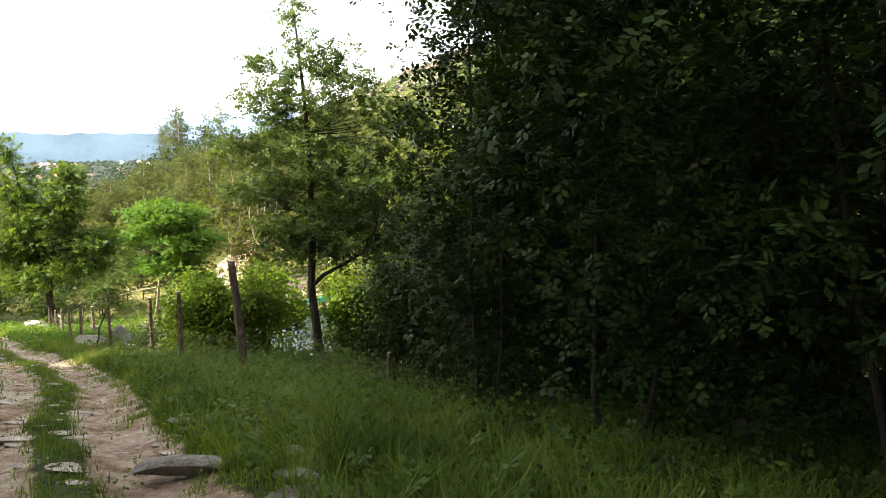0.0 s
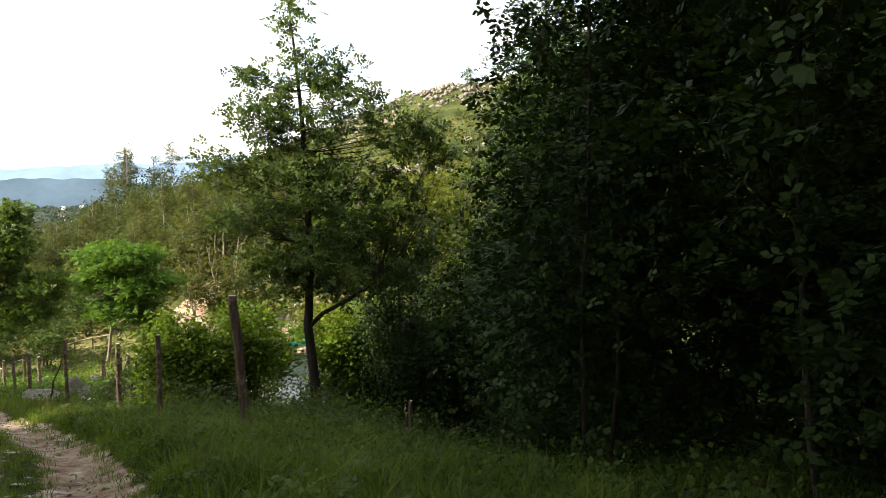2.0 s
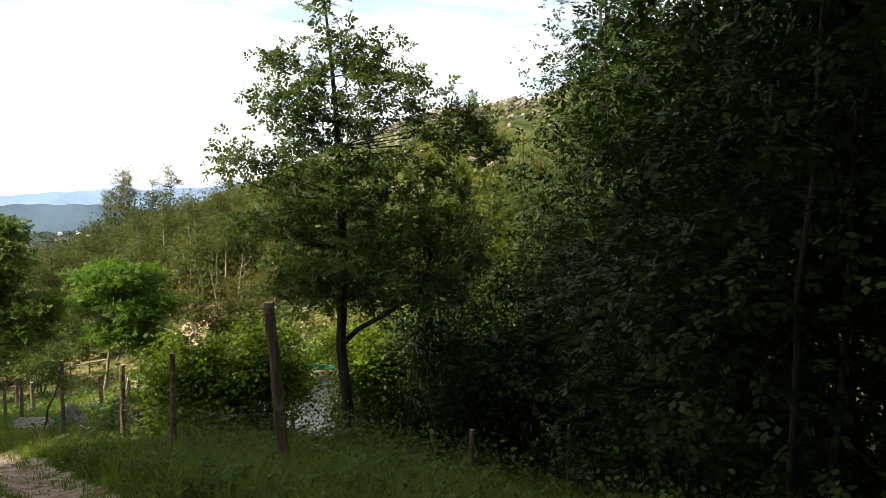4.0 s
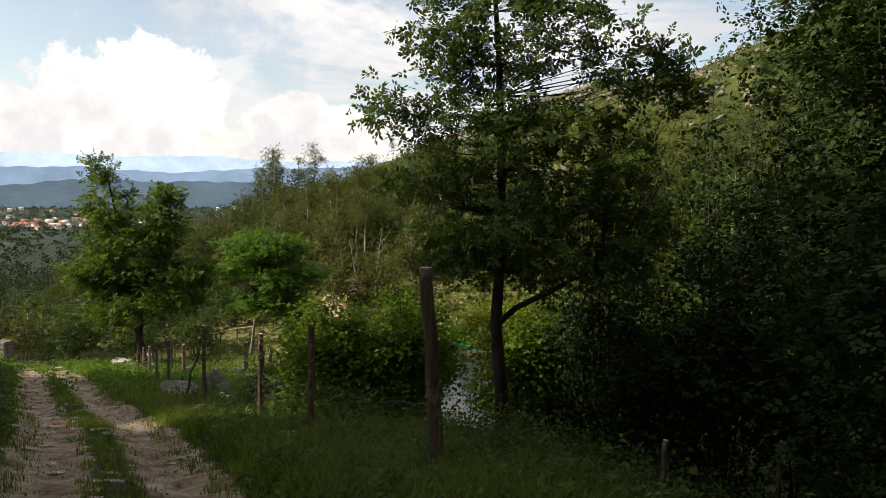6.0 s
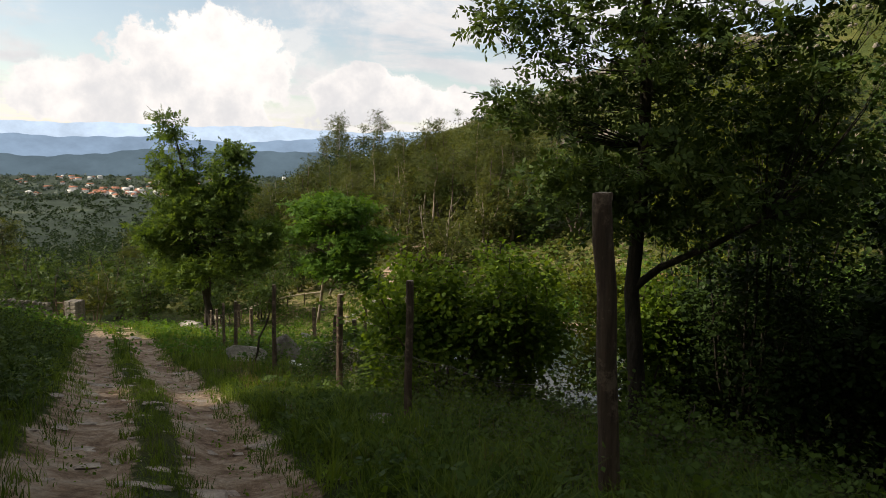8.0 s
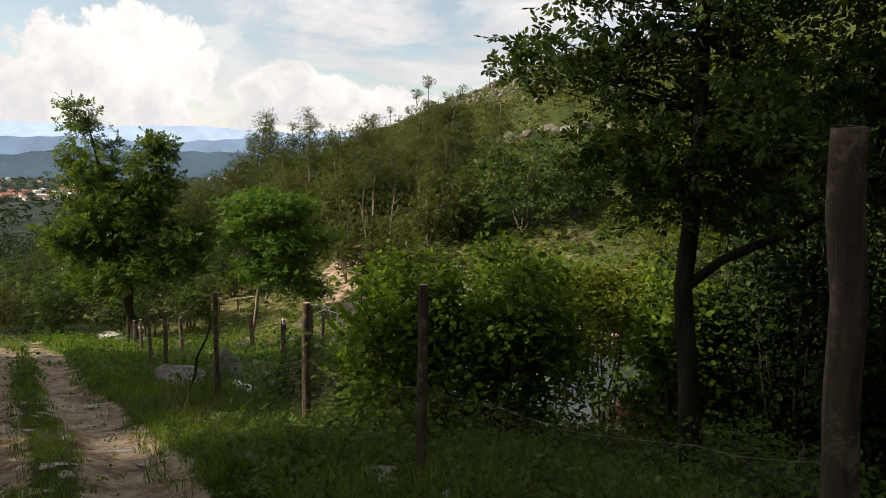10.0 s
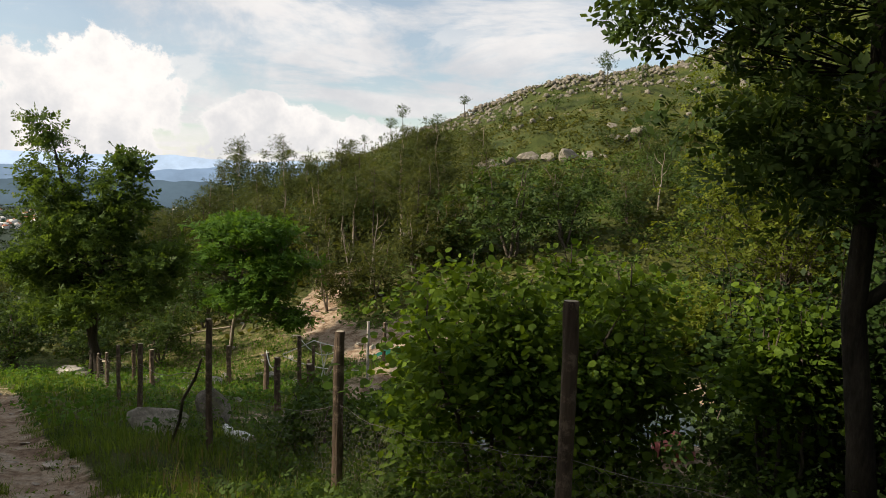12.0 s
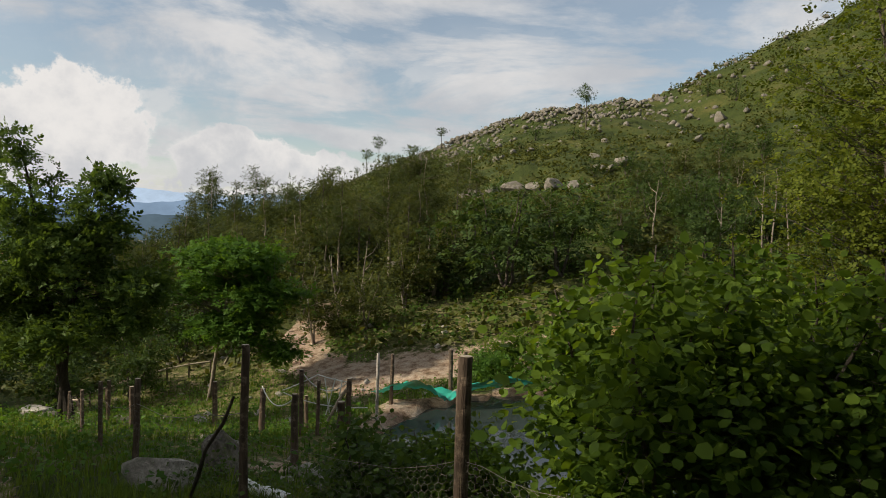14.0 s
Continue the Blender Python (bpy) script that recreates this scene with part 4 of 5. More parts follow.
WOODS = {
    # kind: (x, y, scale)
    "eucalyptus_tree": [(-14.2, 63, 1.25), (-11.5, 66, 1.15), (-20, 68, 1.0), (-26, 72, 1.1), (-31, 78, 1.1), (-23, 80, 1.1), (-17, 78, 1.0), (-9, 72, 0.9), (-36, 84, 1.0), (-29, 64, 0.9), (-41, 92, 0.8), (-38, 70, 0.9), (-13, 74, 1.0), (-46, 104, 0.7), (-34, 96, 0.7), (-62, 150, 1.5), (-66, 160, 1.7), (-58, 165, 1.5), (-70, 172, 1.4)],
    "pine_tree": [(-12.9, 62, 0.95), (-8.2, 64, 0.85), (-17, 66, 0.8), (-22, 75, 0.9), (-27, 68, 0.8), (-33, 70, 0.8), (-10, 80, 0.7), (-18, 88, 0.9), (-25, 92, 0.9), (-44, 80, 0.9), (-50, 96, 0.9), (-73, 168, 1.3), (-77, 178, 1.4), (-68, 182, 1.3)],
    "birch_tree": [(-17.2, 53, 1.0), (-14.3, 54, 0.9), (-19.5, 58, 1.1), (-24, 60, 1.1), (-28, 57, 1.1), (-12.5, 57, 1.0), (-21, 62, 1.1), (-33, 62, 1.1), (3, 66, 0.8), (9, 72, 0.8), (-2.5, 70, 0.8), (16, 84, 0.9)],
    "broadleaf_tree": [(-6.2, 57.0, 1.7), (-9.8, 58, 1.3), (-2.6, 58.5, 1.5), (2.0, 62, 0.9), (7.0, 60, 0.9), (13, 66, 1.0), (-25, 53, 1.0), (-30, 50, 1.0), (-34, 55, 1.2), (-40, 60, 1.3), (-46, 66, 1.4), (20, 70, 1.1), (12, 54, 0.9), (18, 58, 1.0), (-52, 74, 1.4), (-11.8, 60, 0.8)],
    "scrub_oak": [(-22.1, 162, 0.9), (16, 134, 0.6), (28.3, 127, 0.7), (8, 74, 0.5), (13, 79, 0.55), (4, 78, 0.45), (18, 90, 0.6), (0, 72, 0.5), (-5, 76, 0.5), (22, 98, 0.6), (10, 92, 0.4), (28, 84, 0.7), (-15, 100, 0.5), (-30, 110, 0.6), (-40, 120, 0.6), (26, 72, 0.8), (33, 92, 0.7), (-26, 49, 0.7), (-31, 44, 0.8), (-36, 42, 0.8), (-40, 48, 0.9)],
    "ridge_pine": [(-40.7, 174, 0.62), (-36.2, 172, 0.5), (-33.6, 170, 0.95), (-30.6, 168, 0.95), (-16.2, 160, 0.75), (7.9, 120.1, 0.95)],
}
rr = np.random.default_rng(77)
for kind, count, x0, x1, y0, y1, s0, s1 in (("eucalyptus_tree", 40, -46, -12, 58, 88, 0.7, 1.15), ("pine_tree", 18, -46, -12, 58, 88, 0.6, 0.85), ("birch_tree", 12, -45, -8, 52, 75, 0.9, 1.35), ("broadleaf_tree", 16, -50, 30, 50, 72, 0.8, 1.2), ("broadleaf_tree", 14, 6, 40, 57, 80, 0.55, 0.95), ("scrub_oak", 60, -50, 55, 62, 130, 0.3, 0.75), ("scrub_oak", 34, 4, 42, 60, 98, 0.45, 1.0), ("birch_tree", 8, 4, 36, 62, 90, 0.6, 1.0)):
    for _ in range(count):
        x, y = rr.uniform(x0, x1), rr.uniform(y0, y1)
        if along(ROAD, np.array([x]), np.array([y]))[0][0] > 2.5 and not (-9 < x < 30 and y < 56) and not (-12 < x < 4 and 62 < y < 97):
            WOODS[kind].append((x, y, rr.uniform(s0, s1)))
WOODS["broadleaf_tree"] += [(-31, 44, 1.0), (-27.5, 45, 0.9), (-35, 46.5, 1.1), (-39.5, 44, 1.0), (-25, 47.5, 0.9), (-44, 48, 1.1)]
WOODS["pine_tree"] += [(-46.8, 44.2, 1.25), (-43.8, 46.5, 0.75)]
WOODS["birch_tree"] += [(-31.6, 40.6, 0.75)]
# an unseen wood, added at the back of the walk to shade the track
WOODS["unseen_shade_oak"] = [(-10.5, -4, 1.0), (-15, 0.5, 1.05), (-19.5, 4.5, 1.05), (-19.5, 9.0, 0.9), (-16.0, 8.0, 0.85), (-24, 16, 0.6), (-26, 19.5, 0.9), (-31, 23, 1.0), (-14, -9, 1.1), (-6, -9.5, 1.0), (-1, -11, 1.1), (4.5, -8, 1.0), (9, -4, 1.0), (3.2, -4.6, 0.95), (12.5, 1.0, 1.1), (13.5, 8.0, 1.1), (13.0, 15.0, 1.1), (-3.5, -6.5, 1.0), (-25, 7, 1.1), (-20, -5, 1.1)]
for i, (kind, places) in enumerate(WOODS.items()):
    models = [hill_tree(kind, 200 + 7 * i + v) for v in range(2 if len(places) > 8 else 1)]
    rr = np.random.default_rng(300 + i)
    for j, (x, y, s) in enumerate(places):
        model = models[j % len(models)]
        if kind in ("eucalyptus_tree", "pine_tree") and 56 < y < 110:
            s *= 0.85
        if j < len(models):
            model.matrix_basis = pose(x, y, ground_z(x, y) - 0.1, 0, 0, rr.uniform(0, 360))
            model.scale = (s, s, s)
        else:
            ob = copy_thing(model, pose(x, y, ground_z(x, y) - 0.1, 0, 0, rr.uniform(0, 360)))
            ob.scale = (s, s, s * rr.uniform(0.9, 1.12))


# heath and bracken on the hill, woods in the valley: nobody could count them
def tufts(name, places, spread, per, leaf, shape, mat, label, category, seed, tall=0.5):
    rr = np.random.default_rng(seed)
    n = len(places) * per
    z = land(places[:, 0], places[:, 1])[0]
    c = np.repeat(np.column_stack([places, z]), per, 0)
    grow = np.repeat(rr.uniform(0.5, 1.4, len(places)), per)[:, None]
    off = rr.normal(size=(n, 3)) * spread * grow
    off[:, 2] = np.abs(off[:, 2]) * tall
    v, f = leaf_cloud(rr, c + off, leaf, shape, 0.5, -0.1)
    return tagged(new(name, mesh_of(name, v, f, mat)), label, category, kind="stuff")


rr = np.random.default_rng(400)
hp = np.column_stack([rr.uniform(-60, 75, 19000), 50 + 115 * rr.uniform(0, 1, 19000) ** 1.2])
hp = hp[(lumps(hp[:, 0], hp[:, 1], 14, 9) > -0.35) & (along(ROAD, hp[:, 0], hp[:, 1])[0] > 1.6)]
rocky = (hp[:, 1] > 122 - 0.5 * hp[:, 0]) & (np.abs(hp[:, 0] - 2) < 26) & (rr.uniform(size=len(hp)) < 0.8)
hp = hp[~rocky]
tufts("heath", hp, 0.50, 7, 0.42, "spray", M_HEATH, "olive heath and low gorse covering the hill", "heath", 401, 0.5)
bp_ = np.column_stack([rr.uniform(-16, 42, 3600), rr.uniform(47, 84, 3600)])
bp_ = bp_[(lumps(bp_[:, 0], bp_[:, 1], 11, 2) > -0.3) & (np.hypot(bp_[:, 0] + 9.5, (bp_[:, 1] - 47.5) * 2) > 6)]
tufts("bracken", bp_, 0.45, 14, 0.24, "spray", M_FERN, "bright green bracken on the lower slope", "bracken", 402, 0.45)


def far_wood(name, n, lo, hi, near, far, seed, mat, label, size=1.0, tallest=9.0):
    """Treetops packed over the land between two bearings, out to far metres."""
    rr = np.random.default_rng(seed)
    a = np.radians(rr.uniform(lo, hi, n))
    r = np.exp(rr.uniform(math.log(near), math.log(far), n))
    x, y = -4 - r * np.sin(a), 10 + r * np.cos(a)
    keep = lumps(x, y, 160, 12) > -0.55 + 0.5 * smooth(700, 1500, r)
    x, y, r = x[keep], y[keep], r[keep]
    s = np.clip(r * 0.0055, 0.42, 6.0) * size
    per = 44 if near < 100 and far < 200 else 24
    top = rr.uniform(0.5, 1.1, len(x)) * np.clip(r * 0.05, tallest * 0.3, tallest)
    z = land(x, y)[0]
    u = rr.uniform(0, 1, (len(x), per)) ** 0.7
    wide = (1.15 - u) * np.maximum(np.clip(r * 0.02, 1.2, 2.6), s * 1.5)[:, None]
    c = np.stack([x[:, None] + rr.normal(size=u.shape) * wide, y[:, None] + rr.normal(size=u.shape) * wide, z[:, None] + u * top[:, None]], -1).reshape(-1, 3)
    v, f = leaf_cloud(rr, c, 1.0, "spray", 0.4, 0.0)
    v = (v.reshape(-1, 4, 3) - c[:, None]) * np.repeat(s, per)[:, None, None] + c[:, None]
    tagged(new(name, mesh_of(name, v.reshape(-1, 3), f, mat)), label, "woodland", kind="stuff")


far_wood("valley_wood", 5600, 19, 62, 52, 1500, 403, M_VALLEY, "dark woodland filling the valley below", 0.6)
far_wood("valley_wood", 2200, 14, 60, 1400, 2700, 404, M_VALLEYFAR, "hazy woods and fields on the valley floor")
far_wood("hill_wood", 380, 4, 27, 50, 110, 405, M_DULL, "olive young wood on the lower hillside", 0.55, 4.0)
far_wood("hill_wood", 420, 9, 28, 60, 120, 406, M_GUM, "grey-green wood on the hill's shoulder", 0.55, 4.5)

# ---------------------------------------------------------------- fences
def post_mesh(rng, height, radius, lean=(0, 0), sides=16):
    """A round post with a chamfered saw-cut top, a little crooked; foot sunk in the ground."""
    zs = np.array([-0.25, 0.0, 0.25, 0.5, 0.7, 0.85, 0.97, 0.995, 1.0]) * height
    zs[0] = -0.3
    p = np.column_stack([np.interp(zs, (0, height), (0, lean[0])), np.interp(zs, (0, height), (0, lean[1])), zs])
    p[2:-2, :2] += rng.normal(size=(len(zs) - 4, 2)) * radius * 0.10
    r = radius * np.interp(zs, (0, height), (1.08, 0.95)) * rng.uniform(0.96, 1.04, len(zs))
    r[-1] *= 0.93
    v, q = tube(p, r, sides)
    v += rng.normal(size=v.shape) * radius * 0.02
    return v, q, p[-1], r[-1]


def post(name, x, y, top, radius, parent=None, label="", lean=(0, 0), seed=0, mat=None, category="", group="", height=None):
    rng = np.random.default_rng(seed)
    z = ground_z(x, y)
    h = height or top - z
    v, q, tip, r = post_mesh(rng, h, radius, lean)
    body = mesh_of("shaft", v, q, mat or M_POST)
    holder = parent or tagged(new(name), label, category, group)
    if parent is None:
        holder.matrix_basis = Matrix.Translation((x, y, z))
        shaft = part("shaft", body, holder)
    else:
        shaft = part(name, body, holder, label)
        shaft.matrix_basis = Matrix.Translation((x, y, z))
    a = np.arange(12) * 2 * np.pi / 12
    cap = np.column_stack([tip[0] + r * 0.97 * np.cos(a), tip[1] + r * 0.97 * np.sin(a), np.full(12, tip[2] + 0.002)])
    cap = np.concatenate([cap, [[tip[0], tip[1], tip[2] + 0.006]]])
    part("cut_end", mesh_of("cut_end", cap, np.array([(i, (i + 1) % 12, 12) for i in range(12)]), M_ENDGRAIN), shaft, "pale sawn end")
    return holder


def wire_net(a, b, height, cell=0.075, sag=0.10, thick=0.0022, seed=0):
    """Hexagonal wire netting between two feet: flat strips two or three millimetres wide."""
    rng = np.random.default_rng(seed)
    a, b = np.array(a, float), np.array(b, float)
    length = np.linalg.norm(b - a)
    nx, nz = int(length / cell), int(height / (cell * 0.75))
    segs = []
    for j in range(nz):
        for i in range(nx):
            o = 0.5 * (j % 2)
            segs.append(((i + o, j), (i + o + 0.5, j + 0.35)))
            segs.append(((i + o + 0.5, j + 0.35), (i + o + 1.0, j)))
            segs.append(((i + o + 0.5, j + 0.35), (i + o + 0.5, j + 1.0)))
    ends = np.array(segs)
    u = np.clip(ends[..., 0] * cell / length, 0, 1)
    h = ends[..., 1] * cell * 0.75
    n = np.array((-(b - a)[1], (b - a)[0])) / length
    side = 0.035 * np.sin(9 * u + ends[..., 1] * 0.2 + seed) + 0.02 * np.sin(23 * u)
    x = a[0] + (b - a)[0] * u + n[0] * side
    y = a[1] + (b - a)[1] * u + n[1] * side
    z = land(x, y)[0] + 0.02 + h - sag * 4 * u * (1 - u) * h / height
    p = np.stack([x, y, z], -1)
    d = p[:, 1] - p[:, 0]
    w = np.cross(d, (n[0], n[1], 0))
    w /= np.linalg.norm(w, axis=1, keepdims=True) + 1e-9
    w *= thick / 2
    v = np.stack([p[:, 0] - w, p[:, 0] + w, p[:, 1] + w, p[:, 1] - w], 1).reshape(-1, 3)
    q = np.arange(len(p) * 4).reshape(-1, 4)
    return v, q


fence = tagged(new("wire_fence"), "round wooden posts with sagging wire netting", "fence")
FENCE = [(-3.68, 13.40, -0.27, 0.072, (-0.16, -0.06)), (-5.98, 15.92, -1.46, 0.045, (0.0, 0.0)), (-7.95, 18.62, -2.26, 0.052, (0.02, 0.0)), (-10.20, 20.72, -2.62, 0.042, (0.0, 0.0)),
         (-12.9, 23.8, -3.75, 0.045, (0.03, 0)), (-15.8, 28.0, -4.85, 0.045, (0, 0)), (-18.8, 32.4, -6.2, 0.05, (0, 0)), (-21.4, 36.0, -7.2, 0.05, (0.05, 0))]
for i, (x, y, top, r, lean) in enumerate(FENCE):
    post("post", x, y, top, r, fence, "thick grey-brown post with flaking bark" if i == 0 else "", lean, 500 + i)
SHORT = [(-1.12, 14.95, -2.57, 0.040), (0.78, 16.62, -2.98, 0.040), (2.2, 17.9, -3.3, 0.04)]
for i, (x, y, top, r) in enumerate(SHORT):
    post("post", x, y, top, r, fence, "", (0.02, 0), 520 + i, height=max(0.8, top - ground_z(x, y)))
spans = [FENCE[i][:2] for i in range(len(FENCE))]
nets = [wire_net(spans[i], spans[i + 1], 0.9 if i < 3 else 1.1, 0.075 if i < 3 else 0.12, 0.10 if i < 3 else 0.1, 0.0024 if i < 3 else 0.005, i) for i in range(7)]
nets += [wire_net(spans[0], SHORT[0][:2], 0.75, 0.075, 0.25, 0.0024, 9), wire_net(SHORT[0][:2], SHORT[1][:2], 0.75, 0.075, 0.2, 0.0024, 10)]
for v, q in nets:
    part("netting", mesh_of("netting", v, q, M_WIRE), fence, "thin hexagonal wire netting")
for i in range(7):
    (xa, ya), (xb, yb) = spans[i], spans[i + 1]
    k = np.linspace(0, 1, 14)
    x, y = xa + (xb - xa) * k, ya + (yb - ya) * k
    z = land(x, y)[0] + (0.9 if i < 3 else 1.12) - 0.10 * 4 * k * (1 - k)
    v, q = tube(np.column_stack([x, y, z]), 0.002 if i < 3 else 0.005, 4)
    part("wire", mesh_of("wire", v, q, M_WIRE), fence)

# crooked brace beside the fourth post
rr = np.random.default_rng(5)
bz = ground_z(-11.0, 21.6)
brace_pts = np.array([(-11.15, 21.5, bz - 0.1), (-10.95, 21.4, bz + 0.4), (-10.75, 21.1, bz + 0.8), (-10.5, 20.95, bz + 1.15), (-10.36, 20.85, bz + 1.45)])
v, q = tube(brace_pts, (0.028, 0.025, 0.022, 0.02, 0.015), 7)
tagged(new("branch_stake", mesh_of("branch_stake", v, q, M_BARK, True)), "dark crooked branch leaning on a fence post", "stake")

# posts of the half-built enclosure above the pond
YARD = [(-11.07, 26.0, 1.42, 0.065), (-9.95, 24.5, 1.25, 0.062), (-14.2, 34.0, 1.5, 0.09), (-17.4, 38.6, 1.7, 0.09), (-18.3, 34.2, 1.5, 0.075), (-21.3, 38.3, 1.6, 0.075),
        (-12.75, 33.0, 1.9, 0.065), (-11.4, 33.0, 1.3, 0.075), (-10.5, 35.4, 1.6, 0.06), (-8.7, 37.6, 1.6, 0.07), (-8.2, 38.0, 1.4, 0.06), (-12.1, 32.2, 1.5, 0.05), (-13.4, 36.2, 1.2, 0.06)]
for i, (x, y, h, r) in enumerate(YARD):
    post("wooden_post", x, y, 0, r, None, "upright round post of reddish-brown wood", (0.02 * (i % 3 - 1), 0), 540 + i, M_POST, "post", "posts of the enclosure", h)
pz = ground_z(-10.66, 33.4)
v, q = tube(np.array([(-10.66, 33.4, pz - 0.2), (-10.66, 33.4, pz + 0.9), (-10.65, 33.4, pz + 1.95)]), 0.045, 8)
tagged(new("white_pole", mesh_of("white_pole", v, q, M_PALESTONE, True)), "thin whitish pole at the water's edge", "pole")


# white straps strung between the posts
def strap(points, width=0.03, name="strap", parent=None, sag=0.15):
    a, b = np.array(points[0], float), np.array(points[1], float)
    k = np.linspace(0, 1, 12)[:, None]
    p = a + (b - a) * k - np.array((0, 0, sag)) * 4 * k * (1 - k)
    v, q = tube(p, width / 2, 4)
    return part(name, mesh_of(name, v, q, M_TAPE), parent)


straps = tagged(new("strap_line"), "loose white straps strung from post to post", "straps")
sag_ends = [((-11.07, 26.0, -4.50), (-14.2, 34.0, -6.3), 0.35), ((-13.3, 33.0, -6.15), (-12.3, 33.0, -5.66), 0.02), ((-12.3, 33.0, -5.66), (-11.4, 33.0, -5.85), 0.02), ((-12.75, 33.0, -5.6), (-11.5, 33.0, -5.9), 0.35),
            ((-12.1, 33.0, -5.75), (-11.95, 33.0, -6.75), 0.0), ((-11.8, 33.0, -5.75), (-12.05, 33.0, -6.8), 0.0), ((-11.6, 33.0, -5.8), (-11.75, 33.0, -6.7), 0.0), ((-12.3, 33.0, -6.5), (-10.9, 33.2, -6.6), 0.04), ((-13.3, 33.0, -6.2), (-11.9, 33.0, -6.55), 0.06)]
for a, b, s in sag_ends:
    strap((a, b), 0.032, "strap", straps, s)
v, q = tube(np.array([(-11.35, 33.0, -5.85), (-11.65, 32.95, -6.3), (-11.98, 32.9, -6.95)]), 0.05, 6)
tagged(new("plank", mesh_of("plank", v, q, M_ENDGRAIN)), "pale plank propped against a post", "plank")

# green net draped by the water
rr = np.random.default_rng(8)
nu, nv = 46, 12
u, w = np.meshgrid(np.linspace(0, 1, nu), np.linspace(0, 1, nv))
nxp = -11.1 + 5.2 * u + 0.3 * np.sin(7 * u + 3 * w)
nyp = 34.9 + 1.7 * u + 1.7 * w + 0.25 * np.sin(9 * u)
nzp = -6.93 + 0.58 * np.abs(np.sin(5.2 * u + 0.6)) * (1 - 0.75 * w) + 0.16 * lumps(nxp, nyp, 1.1, 3) - 0.1 * w
net_me = mesh_of("green_net", np.stack([nxp, nyp, nzp], -1).reshape(-1, 3), np.stack([(np.arange(nu - 1)[None] + (np.arange(nv - 1) * nu)[:, None]) + o for o in (0, 1, nu + 1, nu)], -1).reshape(-1, 4), M_NET, True)
tagged(new("green_net", net_me), "crumpled green shade net along the pond's edge", "net")


# red tub and white bucket by the water
def lathe(profile, sides=20):
    pr = np.array(profile, float)
    a = np.arange(sides) * 2 * np.pi / sides
    v = np.stack([pr[:, 0:1] * np.cos(a), pr[:, 0:1] * np.sin(a), np.repeat(pr[:, 1:2], sides, 1)], -1).reshape(-1, 3)
    k = (np.arange(len(pr) - 1) * sides)[:, None]
    j = np.arange(sides)[None]
    return v, np.stack([k + j, k + (j + 1) % sides, k + sides + (j + 1) % sides, k + sides + j], -1).reshape(-1, 4)


tub = tagged(new("red_tub"), "faded red upturned plastic tub by the pond", "tub")
tub.matrix_basis = pose(-2.35, 28.4, ground_z(-2.35, 28.4) + 0.05, 14, -8, 30)
tub.scale = (1.3, 1.3, 1.35)
v, q = lathe([(0.40, 0.0), (0.42, 0.03), (0.37, 0.04), (0.33, 0.24), (0.30, 0.27), (0.16, 0.28), (0.001, 0.28)])
part("shell", mesh_of("shell", v, q, M_RED, True), tub)
v, q = lathe([(0.42, 0.0), (0.44, 0.02), (0.42, 0.04), (0.39, 0.03), (0.40, 0.0)])
part("rim", mesh_of("rim", v, q, M_RED, True), tub)
bucket = tagged(new("bucket"), "small white plastic bucket beside the red tub", "bucket")
bucket.matrix_basis = pose(-3.05, 28.1, ground_z(-3.05, 28.1) - 0.01)
v, q = lathe([(0.001, 0.0), (0.14, 0.0), (0.18, 0.34), (0.19, 0.35), (0.17, 0.345), (0.135, 0.02), (0.001, 0.02)])
part("shell", mesh_of("shell", v, q, M_WHITE, True), bucket)
v, q = tube(np.array([(0.18 * math.cos(t), 0.02, 0.34 + 0.16 * math.sin(t)) for t in np.linspace(0, math.pi, 10)]), 0.006, 5)
part("handle", mesh_of("handle", v, q, M_WIRE, True), bucket)


# timber platform at the foot of the hill
def box(x0, y0, z0, x1, y1, z1, bevel=0.008):
    bm = bmesh.new()
    bmesh.ops.create_cube(bm, size=1.0)
    for v in bm.verts:
        v.co = Vector(((x0 + x1) / 2 + v.co.x * (x1 - x0), (y0 + y1) / 2 + v.co.y * (y1 - y0), (z0 + z1) / 2 + v.co.z * (z1 - z0)))
    if bevel:
        bmesh.ops.bevel(bm, geom=bm.edges[:], offset=bevel, segments=1, affect="EDGES")
    me = bpy.data.meshes.new("board")
    bm.to_mesh(me)
    bm.free()
    return me


def board(name, parent, mat, *size):
    me = box(*size)
    me.materials.append(mat)
    return part(name, me, parent)


deck = tagged(new("timber_platform"), "new yellow timber platform at the foot of the hill", "platform")
deck.matrix_basis = pose(-0.1, 48.2, ground_z(-0.1, 48.2) + 0.1, 0, 0, -6)
for i in range(8):
    board("plank", deck, M_NEWWOOD, -1.9, 0.24 * i - 0.95, 0.30, 1.9, 0.24 * i - 0.73, 0.36)
for x in (-1.7, 0.0, 1.7):
    board("beam", deck, M_NEWWOOD, x - 0.06, -0.95, -0.6, x + 0.06, 0.95, 0.296)
for x in (-1.84, -0.6, 0.6, 1.84):
    board("rail_post", deck, M_NEWWOOD, x - 0.05, -1.06, -0.2, x + 0.05, -0.96, 0.75)
board("rail", deck, M_NEWWOOD, -1.9, -1.10, 0.70, 1.9, -1.062, 0.80)

# low pole railing along the far path
rail = tagged(new("pole_railing"), "low curved railing of thin poles beside the far path", "railing")
curve = [(-27.0 + 5.2 * (1 - math.cos(t)), 46.0 + 4.2 * math.sin(t)) for t in np.linspace(-0.9, 1.5, 12)]
